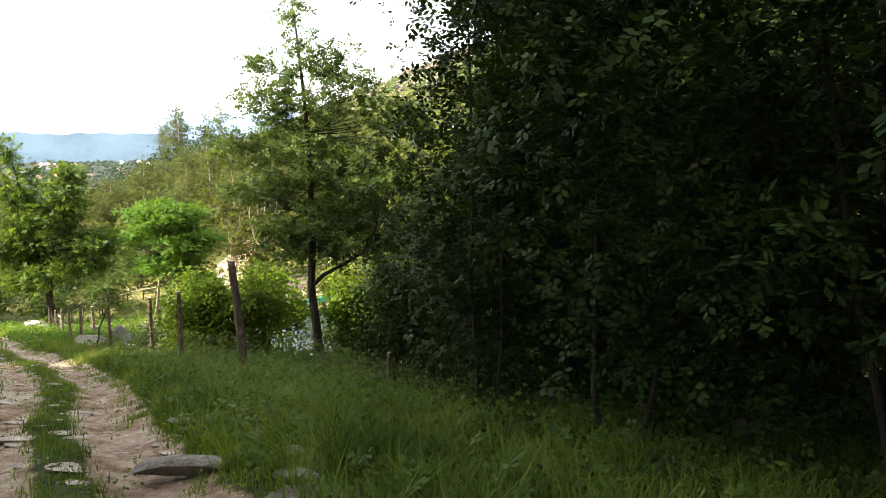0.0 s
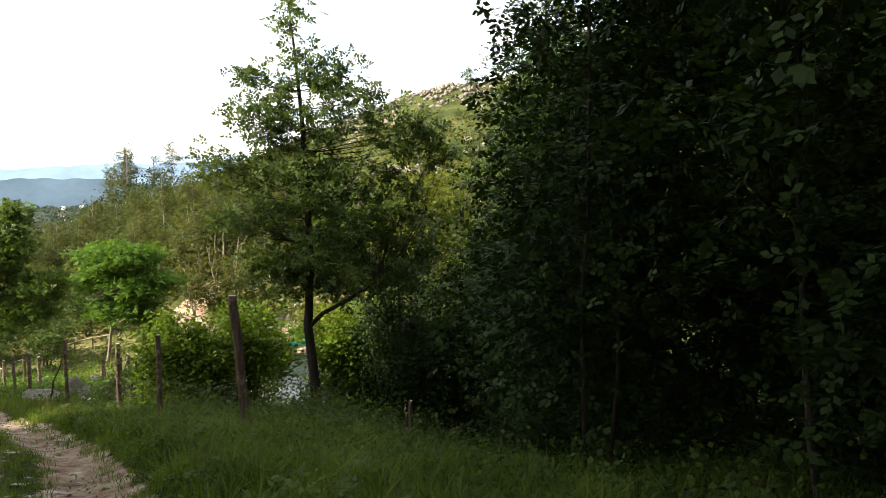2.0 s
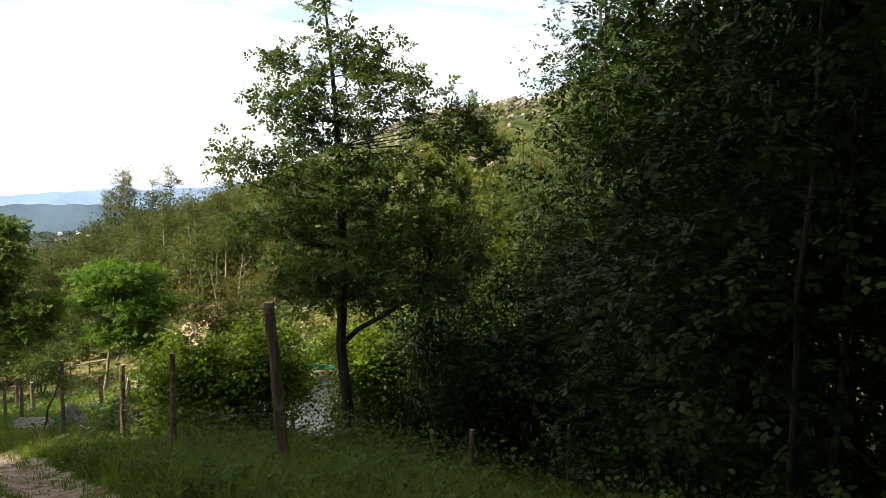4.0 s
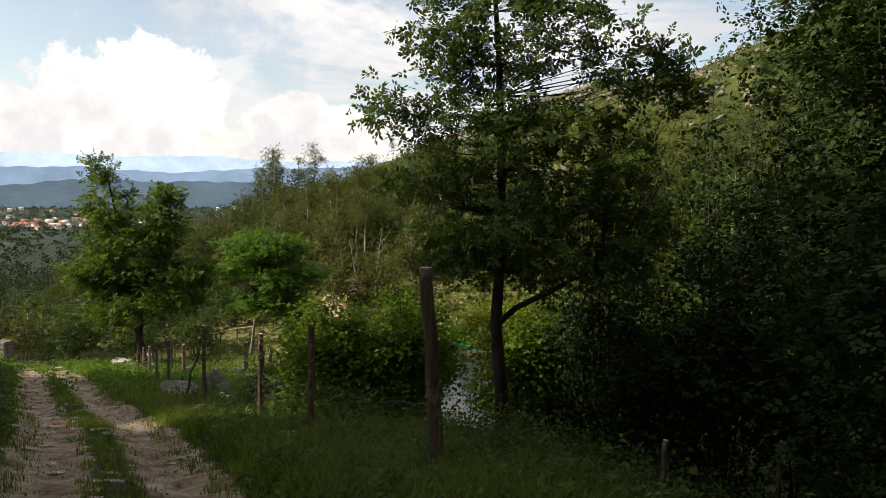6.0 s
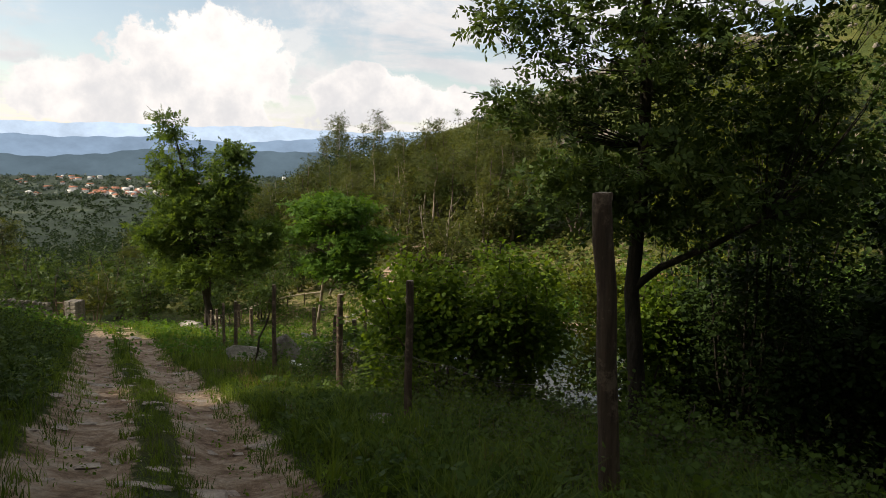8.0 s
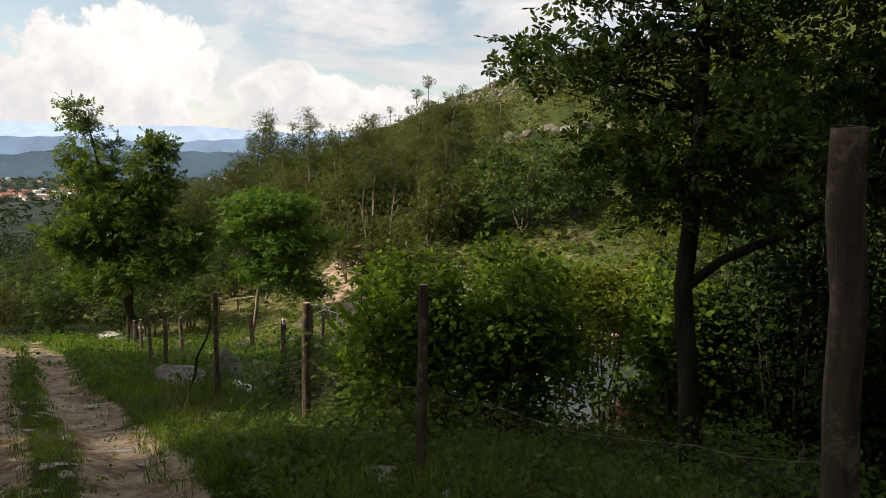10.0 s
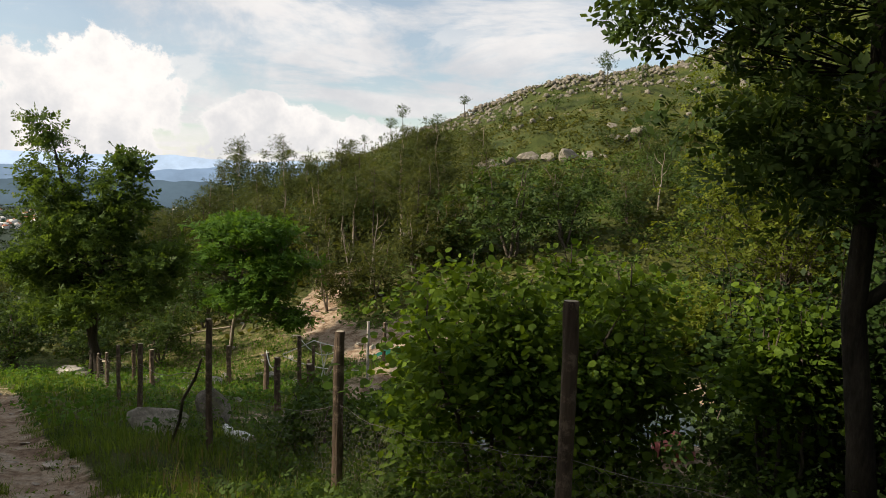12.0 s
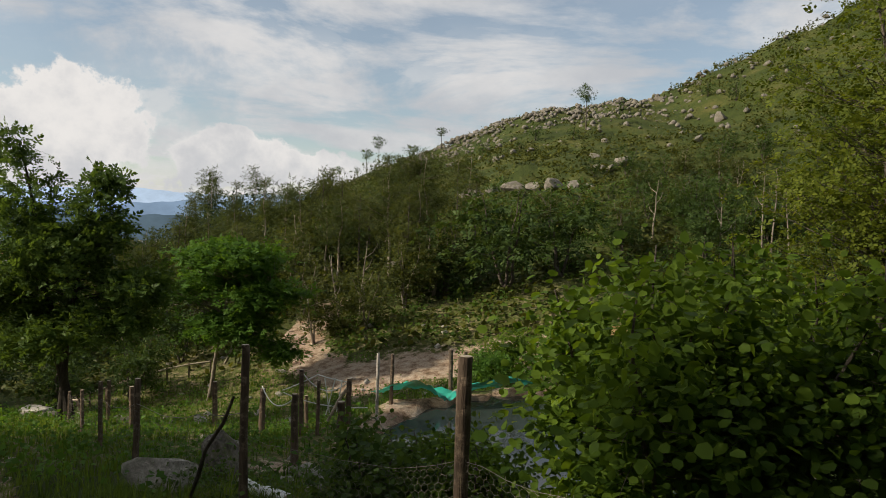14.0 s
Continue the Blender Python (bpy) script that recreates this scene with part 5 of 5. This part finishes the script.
for i, (x, y) in enumerate(curve):
    z = ground_z(x, y)
    v, q = tube(np.array([(x, y, z - 0.2), (x, y, z + 0.5), (x, y, z + 0.85)]), 0.04, 6)
    part("post", mesh_of("post", v, q, M_POST, True), rail)
v, q = tube(np.array([(x, y, ground_z(x, y) + 0.78) for x, y in curve]), 0.045, 6)
part("rail", mesh_of("rail", v, q, M_ENDGRAIN, True), rail)

# ---------------------------------------------------------------- stone wall and gate where the track ends
rr = np.random.default_rng(12)
wall = tagged(new("stone_wall"), "rough dry-stone wall along the bank", "wall")
shapes = [rock_mesh(rr, "stone", (0.24, 0.20, 0.15), M_STONE, 0.2, 1) for _ in range(6)]
wa, wb = np.array((-40.0, 34.0)), np.array((-31.3, 37.2))
for i in range(34):
    u = i / 33
    x, y = wa + (wb - wa) * u
    for c in range(4):
        s = new("stone", shapes[(i * 3 + c) % 6])
        s.parent = wall
        s.matrix_basis = pose(x + rr.normal() * 0.05, y + rr.normal() * 0.05, ground_z(x, y) + 0.10 + 0.24 * c, rr.uniform(-10, 10), rr.uniform(-10, 10), rr.uniform(0, 360)) @ Matrix.Scale(rr.uniform(0.85, 1.15), 4)
pier = tagged(new("gate_pier"), "square pier of pale stacked stones", "pier")
gx0, gy0 = -30.2, 37.6
gz0 = ground_z(gx0, gy0)
for c in range(6):
    for dx, dy in ((-0.17, -0.17), (0.17, -0.17), (-0.17, 0.17), (0.17, 0.17)):
        me = box(-0.17, -0.17, -0.105, 0.17, 0.17, 0.105, 0.03)
        me.materials.append(M_STONE)
        s = part("stone", me, pier)
        s.matrix_basis = pose(gx0 + dx * (1 + 0.04 * (c % 2)), gy0 + dy, gz0 + 0.10 + c * 0.205, 0, 0, rr.uniform(-4, 4))
gate = tagged(new("field_gate"), "low weathered wooden gate of rails", "gate")
for x in (-31.15, -30.65):
    v, q = tube(np.array([(x, 37.4, ground_z(x, 37.4) - 0.2), (x, 37.4, ground_z(x, 37.4) + 1.1)]), 0.05, 8)
    part("gate_post", mesh_of("gate_post", v, q, M_POST, True), gate)
for h in (0.35, 0.65, 0.95):
    v, q = tube(np.array([(-31.15, 37.4, ground_z(-31.15, 37.4) + h), (-30.65, 37.4, ground_z(-30.65, 37.4) + h)]), 0.03, 6)
    part("rail", mesh_of("rail", v, q, M_POST, True), gate)


# ---------------------------------------------------------------- stones
def stone(name, x, y, size, seed, mat, label, category="stone", turn=0.0, sink=0.35, group="", rough=0.2, level=3, tilt=(0, 0)):
    rng = np.random.default_rng(seed)
    ob = tagged(new(name, rock_mesh(rng, name, size, mat, rough, level)), label, category, group)
    ob.matrix_basis = pose(x, y, ground_z(x, y) + size[2] * (1 - 2 * sink), tilt[0], tilt[1]) @ pose(0, 0, 0, 0, 0, turn)
    return ob


for i, (x, y, sx, sy, sz, turn) in enumerate([(-1.7, 6.2, 0.70, 0.32, 0.10, 12), (-0.70, 5.55, 0.34, 0.17, 0.08, -10), (-0.55, 5.15, 0.36, 0.16, 0.07, 6), (-2.6, 8.1, 0.26, 0.12, 0.05, -30), (-1.9, 7.9, 0.22, 0.11, 0.05, 20), (-3.0, 9.0, 0.2, 0.1, 0.045, 0)]):
    stone("flat_slab", x, y, (sx, sy, sz), 600 + i, M_STONE, "flat grey granite slab bedded in the track's edge", "slab", turn, 0.12, "slabs in the track", 0.16, 3, (-14, 0))
stone("small_rock", -0.98, 6.5, (0.13, 0.10, 0.10), 610, M_PALESTONE, "small grey stone at the grass edge")
for i, (x, y, s) in enumerate([(3.64, 7.9, 0.30), (2.16, 7.6, 0.17), (1.83, 8.0, 0.15), (1.3, 8.1, 0.17), (2.9, 7.6, 0.16)]):
    stone("mossy_rock", x, y, (s * 1.3, s * 0.8, s * 0.62), 620 + i, M_STONE, "mossy brown rock in the grass under the thicket", "rock", 25 * i, 0.2)
stone("boulder", -11.85, 24.55, (0.62, 0.48, 0.50), 630, M_STONE, "broad pinkish-grey boulder behind the fence", "boulder", 20, 0.2, rough=0.25)
stone("pale_rock", -12.15, 22.95, (0.85, 0.36, 0.30), 631, M_PALESTONE, "long pale rock beside the fence", "rock", -8, 0.30)
log = tagged(new("birch_log"), "short white-barked log lying beside the boulder", "log")
log_pts = np.array([(-11.15, 23.45), (-10.75, 22.85), (-10.35, 22.25), (-10.0, 21.75)])
log_pts = np.column_stack([log_pts, land(log_pts[:, 0], log_pts[:, 1])[0] + 0.10])
v, q = tube(log_pts, (0.085, 0.08, 0.075, 0.07), 12)
part("trunk", mesh_of("trunk", v, q, M_TAPE, True), log)
for k, r in ((0, 0.085), (-1, 0.07)):
    ring = v[:12] if k == 0 else v[-12:]
    part("cut_end", mesh_of("cut_end", np.concatenate([ring, [ring.mean(0) + (ring.mean(0) - log_pts[1 if k == 0 else -2]) * 0.01]]), np.array([(i, (i + 1) % 12, 12) for i in range(12)]), M_ENDGRAIN), log, "pale sawn end")
for i, (x, y, s) in enumerate([(-10.9, 25.6, 0.30), (-10.4, 25.0, 0.26), (-11.0, 26.6, 0.3), (-10.0, 23.1, 0.30), (-10.7, 24.2, 0.2), (-26.1, 41.6, 0.8), (-25.0, 40.6, 0.55), (-27.4, 43.0, 0.7), (-24.2, 41.2, 0.5), (-7.6, 16.1, 0.2), (-6.4, 16.0, 0.22), (-5.6, 15.4, 0.24), (-20.4, 38.0, 0.5), (-18.5, 40.0, 0.5), (-16.6, 41.5, 0.4), (-8.6, 30.2, 0.3), (-9.4, 29.3, 0.28)]):
    stone("rock", x, y, (s, s * 0.7, s * 0.5), 640 + i, M_PALESTONE if i % 3 else M_STONE, "pale granite rock half sunk in the ground", "rock", 37 * i, 0.22)

# rocks scattered over the clearing and the hill
rr = np.random.default_rng(31)
models = [stone("field_stone", -15, 44, (0.34, 0.26, 0.18), 700 + i, M_PALESTONE, "pale stone lying in the clearing", "stone", 0, 0.2, "stones in the clearing", 0.25, 2) for i in range(3)]
for i in range(64):
    x, y = rr.uniform(-27, -8), rr.uniform(29, 55)
    m = pose(x, y, ground_z(x, y) + 0.05, 0, 0, rr.uniform(0, 360)) @ Matrix.Scale(rr.uniform(0.35, 1.1), 4)
    if i < 3:
        models[i].matrix_basis = m
    else:
        copy_thing(models[i % 3], m).scale = m.to_scale()
crags = [stone("hill_boulder", 0, 90, (1.2, 0.9, 0.85), 720 + i, M_STONE, "weathered grey granite boulder on the heath", "boulder", 0, 0.2, "boulders on the hill", 0.3, 2) for i in range(5)]
spots = [(-8.4, 92.5, 1.5), (-6.3, 92, 1.3), (-4.2, 91, 1.7), (-2.2, 89.5, 1.4), (-0.2, 85, 1.9), (1.5, 84.5, 1.2), (8.4, 95.6, 1.6), (7.0, 94, 1.1), (5.6, 93, 1.1), (27, 117, 1.6), (20, 104, 1.0), (-13.8, 65.5, 1.3), (6, 100, 1.2)]
while len(spots) < 110:
    x, y = rr.uniform(-45, 50), rr.uniform(76, 168)
    if rr.uniform() < (0.9 if (-25 < x < 30 and y > 118) else 0.3):
        spots.append((x, y, rr.uniform(0.3, 1.0)))
for i, (x, y, s) in enumerate(spots):
    m = pose(x, y, ground_z(x, y) + 0.2 * s, rr.uniform(-12, 12), rr.uniform(-12, 12), rr.uniform(0, 360))
    ob = crags[i] if i < 5 else copy_thing(crags[i % 5], m)
    ob.matrix_basis = m
    ob.scale = (s, s * rr.uniform(0.7, 1.1), s * rr.uniform(0.6, 1.0))


# broken rock along the crest
rr = np.random.default_rng(45)
base = rock_mesh(rr, "scree", (1, 0.8, 0.7), M_STONE, 0.3, 1)
bv = np.array([v.co[:] for v in base.vertices])
bf = np.array([p.vertices[:] for p in base.polygons])
n = 1700
sx = rr.normal(2, 17, n)
sy = 160 - 0.5 * sx - np.abs(rr.normal(0, 16, n)) + 2
sz = land(sx, sy)[0]
sc = rr.uniform(0.25, 1.0, n) ** 1.8 * 1.0
turn = rr.uniform(0, 6.28, n)
c, s = np.cos(turn)[:, None], np.sin(turn)[:, None]
sv = np.stack([bv[None, :, 0] * c - bv[None, :, 1] * s, bv[None, :, 0] * s + bv[None, :, 1] * c, np.repeat(bv[None, :, 2], n, 0)], -1) * sc[:, None, None] + np.stack([sx, sy, sz + 0.15 * sc], -1)[:, None]
sf = bf[None] + (np.arange(n) * len(bv))[:, None, None]
tagged(new("scree", mesh_of("scree", sv.reshape(-1, 3), sf.reshape(-1, 3), M_STONE)), "broken grey granite along the hill's crest", "scree", kind="stuff")

# ---------------------------------------------------------------- the town in the valley
def house(w, d, h):
    ob = tagged(new("house"), "pale far-off house with a tiled roof", "house", "houses in the valley")
    me = box(-w / 2, -d / 2, 0, w / 2, d / 2, h, 0)
    me.materials.append(M_RENDERED)
    part("wall", me, ob)
    v = np.array([(-w / 2 - 0.5, -d / 2 - 0.5, h + 0.02), (w / 2 + 0.5, -d / 2 - 0.5, h + 0.02), (w / 2 + 0.5, d / 2 + 0.5, h + 0.02), (-w / 2 - 0.5, d / 2 + 0.5, h + 0.02), (-w / 2 - 0.5, 0, h + d * 0.32), (w / 2 + 0.5, 0, h + d * 0.32)])
    part("roof", mesh_of("roof", v, [np.array([(0, 1, 5, 4), (2, 3, 4, 5)]), np.array([(3, 0, 4), (1, 2, 5)])], M_ROOFTILE if h < 8 else M_RENDERED), ob)
    return ob


rr = np.random.default_rng(41)
kinds = [house(13, 9, 5.5), house(17, 10, 6.0), house(12, 9, 8.2), house(15, 9, 6.5)]
for i in range(120):
    if i < 42:
        a, r = math.radians(rr.normal(38.2, 1.9)), rr.uniform(1450, 1800)
    else:
        a, r = math.radians(rr.uniform(24, 52)), rr.uniform(1500, 2650)
    x, y = -3 - r * math.sin(a), 7 + r * math.cos(a)
    m = pose(x, y, ground_z(x, y) - 0.5, 0, 0, rr.uniform(0, 180))
    if i < 4:
        kinds[i].matrix_basis = m
    else:
        copy_thing(kinds[i % 4], m)


# ---------------------------------------------------------------- grass, weeds and ferns
def blades(name, places, length, width, mat, label, seed, lean=0.45):
    """Grass: each blade two bent quads."""
    rng = np.random.default_rng(seed)
    n = len(places)
    z = land(places[:, 0], places[:, 1])[0] - 0.01
    base = np.column_stack([places, z])
    a = rng.uniform(0, 2 * np.pi, n)
    L = length * rng.uniform(0.45, 1.25, n)
    side = np.column_stack([np.cos(a), np.sin(a), np.zeros(n)]) * (width * rng.uniform(0.6, 1.3, n))[:, None]
    fall = np.column_stack([-np.sin(a), np.cos(a), np.zeros(n)]) * (lean * L * rng.uniform(0.1, 1.3, n))[:, None]
    up = np.column_stack([np.zeros(n), np.zeros(n), L])
    v = np.stack([base - side, base + side, base + side * 0.8 + up * 0.55 + fall * 0.35, base - side * 0.8 + up * 0.55 + fall * 0.35, base + side * 0.12 + up * 0.92 + fall, base - side * 0.12 + up * 0.92 + fall], 1).reshape(-1, 3)
    k = (np.arange(n) * 6)[:, None]
    q = np.concatenate([k + np.array([[0, 1, 2, 3]]), k + np.array([[3, 2, 4, 5]])])
    tagged(new(name, mesh_of(name, v, q, mat)), label, "grass", kind="stuff")


def clumped(rng, n, x0, x1, y0, y1, per, spread, most_bare, keep=None):
    c = np.column_stack([rng.uniform(x0, x1, n), rng.uniform(y0, y1, n)])
    if keep is not None:
        c = c[keep(c[:, 0], c[:, 1])]
    p = np.repeat(c, per, 0) + rng.normal(size=(len(c) * per, 2)) * spread
    return p[land(p[:, 0], p[:, 1])[1] < most_bare]


rg = np.random.default_rng(50)


def near_walk(lo, hi, side):
    def ok(x, y):
        d, s = along(TRACK, x, y)
        return (d > lo) & (d < hi) & ((s * side > 0) | (side == 0))
    return ok


def strip(n, lo, hi, side, per, spread, most_bare, start=0.0, end=34.0):
    """Tufts in a strip beside the track's middle line, lo to hi metres from it (side 1: upper, -1: lower, 0: both)."""
    step = np.linalg.norm(np.diff(TRACK, axis=0), axis=1)
    cum = np.concatenate([[0], np.cumsum(step)])
    s = rg.uniform(start, end, n)
    x, y = np.interp(s, cum, TRACK[:, 0]), np.interp(s, cum, TRACK[:, 1])
    x2, y2 = np.interp(s + 0.1, cum, TRACK[:, 0]), np.interp(s + 0.1, cum, TRACK[:, 1])
    d = np.column_stack([x2 - x, y2 - y]) / 0.1
    off = rg.uniform(lo, hi, n) * (side if side else np.where(rg.uniform(size=n) < 0.5, 1, -1))
    c = np.column_stack([x - d[:, 1] * off, y + d[:, 0] * off])
    c = c[lumps(c[:, 0], c[:, 1], 1.1, 4) > -0.45]
    p = np.repeat(c, per, 0) + rg.normal(size=(len(c) * per, 2)) * spread
    return p[land(p[:, 0], p[:, 1])[1] < most_bare]


blades("verge_grass", strip(2900, 1.0, 4.6, -1, 13, 0.06, 0.6, 4, 30), 0.20, 0.004, M_GRASS, "lush green grass on the verge", 51, 0.7)
blades("verge_grass", strip(900, 2.2, 6.5, -1, 24, 0.09, 0.4, 4, 17), 0.34, 0.0045, M_GRASS, "tall soft grass beside the thicket", 52, 0.8)
blades("verge_grass", strip(520, 1.15, 4.2, -1, 34, 0.06, 0.65, 4, 22), 0.36, 0.0065, M_GRASS, "taller lush tufts of grass on the verge", 58, 0.9)
blades("bank_grass", strip(2200, 1.0, 4.0, 1, 13, 0.08, 0.6, 5, 38), 0.24, 0.0045, M_GRASS, "grass on the upper bank of the track", 53, 0.7)
blades("track_grass", strip(900, 0.0, 0.30, 0, 13, 0.05, 2.0, 4, 36), 0.11, 0.004, M_GRASS, "short grass between the wheel ruts", 54, 0.8)
blades("track_grass", strip(900, 0.8, 1.3, 0, 13, 0.06, 2.0, 4, 34), 0.12, 0.004, M_GRASS, "short tufts at the ruts' edges", 55, 0.8)
blades("meadow_grass", clumped(rg, 3000, -30, -7, 20, 50, 9, 0.14, 0.45), 0.30, 0.012, M_GRASS, "rough grass of the clearing", 56)
blades("dry_grass", strip(500, 1.4, 5.5, -1, 9, 0.08, 0.7, 4, 28), 0.34, 0.0025, M_DRYGRASS, "dry seeding grass stems", 57, 0.5)


def weeds(name, places, per, spread, leaf, shape, mat, label, seed, tall, category="weeds"):
    return tufts(name, places, spread, per, leaf, shape, mat, label, category, seed, tall)


def picked(n, x0, x1, y0, y1, ok):
    c = np.column_stack([rg.uniform(x0, x1, n), rg.uniform(y0, y1, n)])
    return c[ok(c[:, 0], c[:, 1])]


weeds("bramble", picked(1700, -12, 4, 7, 24, near_walk(2.6, 9.0, -1)), 30, 0.17, 0.07, "spray", M_OAKLIT, "tangled bramble and nettle along the fence", 61, 1.3)
weeds("bramble", picked(2600, -20, -2, 5, 28, near_walk(1.25, 5.0, 1)), 26, 0.15, 0.065, "oval", M_OAK, "nettles and bramble on the upper bank", 62, 1.5)
weeds("ground_weeds", strip(2600, 1.1, 6.0, -1, 1, 0.05, 0.7, 4, 26), 11, 0.08, 0.05, "spray", M_HAZEL, "small broad-leaved weeds in the grass", 63, 0.7)
weeds("verge_herbs", strip(1500, 1.3, 5.2, -1, 1, 0.05, 0.6, 4, 24), 12, 0.10, 0.15, "sprig", M_OAKLIT, "leafy herbs and nettles among the verge grass", 67, 1.3)
weeds("bank_herbs", strip(1300, 1.3, 4.2, 1, 1, 0.05, 0.6, 6, 30), 12, 0.11, 0.15, "sprig", M_OAK, "leafy herbs on the upper bank", 68, 1.3)
weeds("track_weeds", strip(420, 0.0, 1.3, 0, 1, 0.05, 2.0, 4, 30), 9, 0.06, 0.035, "oval", M_HAZEL, "small flat weeds on the track", 66, 0.5)
weeds("thicket_floor", picked(500, 0, 8, 5, 20, lambda x, y: x > 0.5), 30, 0.2, 0.075, "spray", M_DEEPSHADE, "shaded weeds under the thicket", 64, 1.0)
weeds("clearing_weeds", picked(1500, -30, -6, 22, 50, lambda x, y: land(x, y)[1] < 0.6), 16, 0.22, 0.13, "spray", M_BRIGHT, "low green plants in the clearing", 65, 0.9)


def fern(x, y, size, seed):
    """A shuttlecock of arching fronds with paired leaflets."""
    rng = np.random.default_rng(seed)
    ob = tagged(new("fern"), "arching green fern on the verge", "fern", "ferns on the verge")
    ob.matrix_basis = Matrix.Translation((x, y, ground_z(x, y) - 0.02))
    for n in range(9):
        a = n * 0.698 + rng.uniform(-0.25, 0.25)
        L = size * rng.uniform(0.75, 1.15)
        t = np.linspace(0, 1, 15)
        out = np.column_stack([np.cos(a) * L * 0.85 * t, np.sin(a) * L * 0.85 * t, L * (0.85 * t - 0.62 * t ** 2)])
        v0, q0 = tube(out, np.linspace(0.006, 0.0015, 15), 3)
        vs, qs, base = [v0], [q0], len(v0)
        side = np.array((-np.sin(a), np.cos(a), 0.0))
        for k in range(2, 15):
            for s in (-1, 1):
                w = 0.26 * L * math.sin(math.pi * (0.12 + 0.86 * t[k]) ** 0.8) + 0.01
                tip = out[k] + side * s * w + (out[k] - out[k - 1]) * 0.7 + np.array((0, 0, -0.12 * w))
                f = (out[k] - out[k - 1]) * 0.42
                vs.append(np.array([out[k] - f, tip - f * 0.15, tip + f * 0.15, out[k] + f]))
                qs.append(np.array([[0, 1, 2, 3]]) + base)
                base += 4
        part("frond", mesh_of("frond", np.concatenate(vs), np.concatenate(qs), M_FERN), ob)
    return ob


for i, (x, y, s) in enumerate([(-2.6, 13.1, 0.55), (-2.0, 13.5, 0.5), (-1.5, 12.8, 0.6), (-2.3, 12.2, 0.5), (-3.0, 12.4, 0.45), (-1.0, 11.8, 0.55), (-1.7, 11.4, 0.5), (-0.7, 13.0, 0.5), (-5.4, 15.4, 0.45), (-6.6, 16.8, 0.4), (-0.2, 10.6, 0.5), (-4.6, 14.6, 0.4), (-3.4, 14.2, 0.5)]):
    fern(x, y, s, 800 + i)
for i, (x, y) in enumerate(strip(26, 2.4, 5.6, -1, 1, 0.05, 0.5, 7, 19)):
    fern(x, y, 0.36 + 0.012 * (i % 13), 840 + i)

# stones bedded in the wheel ruts, as pieces of the ground
rr = np.random.default_rng(71)
ground_ob = bpy.data.objects["ground"]
chips = [rock_mesh(rr, "track_stone", (0.19, 0.11, 0.030), M_RUTSTONE, 0.28, 2) for _ in range(7)]
count = 0
while count < 270:
    k = rr.uniform(0, 5.6)
    i = int(k)
    c = TRACK[i + 1] + (TRACK[i + 2] - TRACK[i + 1]) * (k - i) if i + 2 < len(TRACK) else TRACK[-1]
    x, y = c + rr.normal(size=2) * 0.75
    if along(TRACK, np.array([x]), np.array([y]))[0][0] > 1.35 or y > 26:
        continue
    s = new("track_stone", chips[count % 7])
    s.parent = ground_ob
    s.matrix_basis = pose(x, y, ground_z(x, y) - 0.014, -14.6) @ pose(0, 0, 0, 0, 0, rr.uniform(-60, 60)) @ Matrix.Scale(rr.uniform(0.3, 1.3) * (1.0 if rr.uniform() < 0.85 else 1.5), 4)
    count += 1

# dead pale stems on the hillside
rr = np.random.default_rng(91)
for x, y, h in [(11.5, 62, 5.5), (12.3, 62.5, 6.0), (13.2, 61.5, 5.0), (8.0, 60, 4.5), (4.5, 64, 4.5), (-16.0, 55, 4.5), (-15.2, 56, 5.0)]:
    z = ground_z(x, y)
    lean = rr.normal(size=2) * 0.35
    stem = tagged(new("dead_tree"), "thin pale dead stem on the hillside", "tree", "dead stems")
    stem.matrix_basis = Matrix.Translation((x, y, z - 0.1))
    v, q = tube(wobbly(rr, (0, 0, 0), (lean[0], lean[1], h), sway=0.06), np.linspace(0.075, 0.02, 9), 6)
    part("trunk", mesh_of("trunk", v, q, M_PALEBARK, True), stem)
    for k in range(3):
        f = 0.45 + 0.17 * k
        a = rr.uniform(0, 6.28)
        p0 = np.array((lean[0] * f, lean[1] * f, h * f))
        v, q = tube(np.array([p0, p0 + (0.5 * math.cos(a), 0.5 * math.sin(a), 0.35), p0 + (0.8 * math.cos(a), 0.8 * math.sin(a), 0.9)]), (0.03, 0.02, 0.01), 5)
        part("branch", mesh_of("branch", v, q, M_PALEBARK, True), stem)
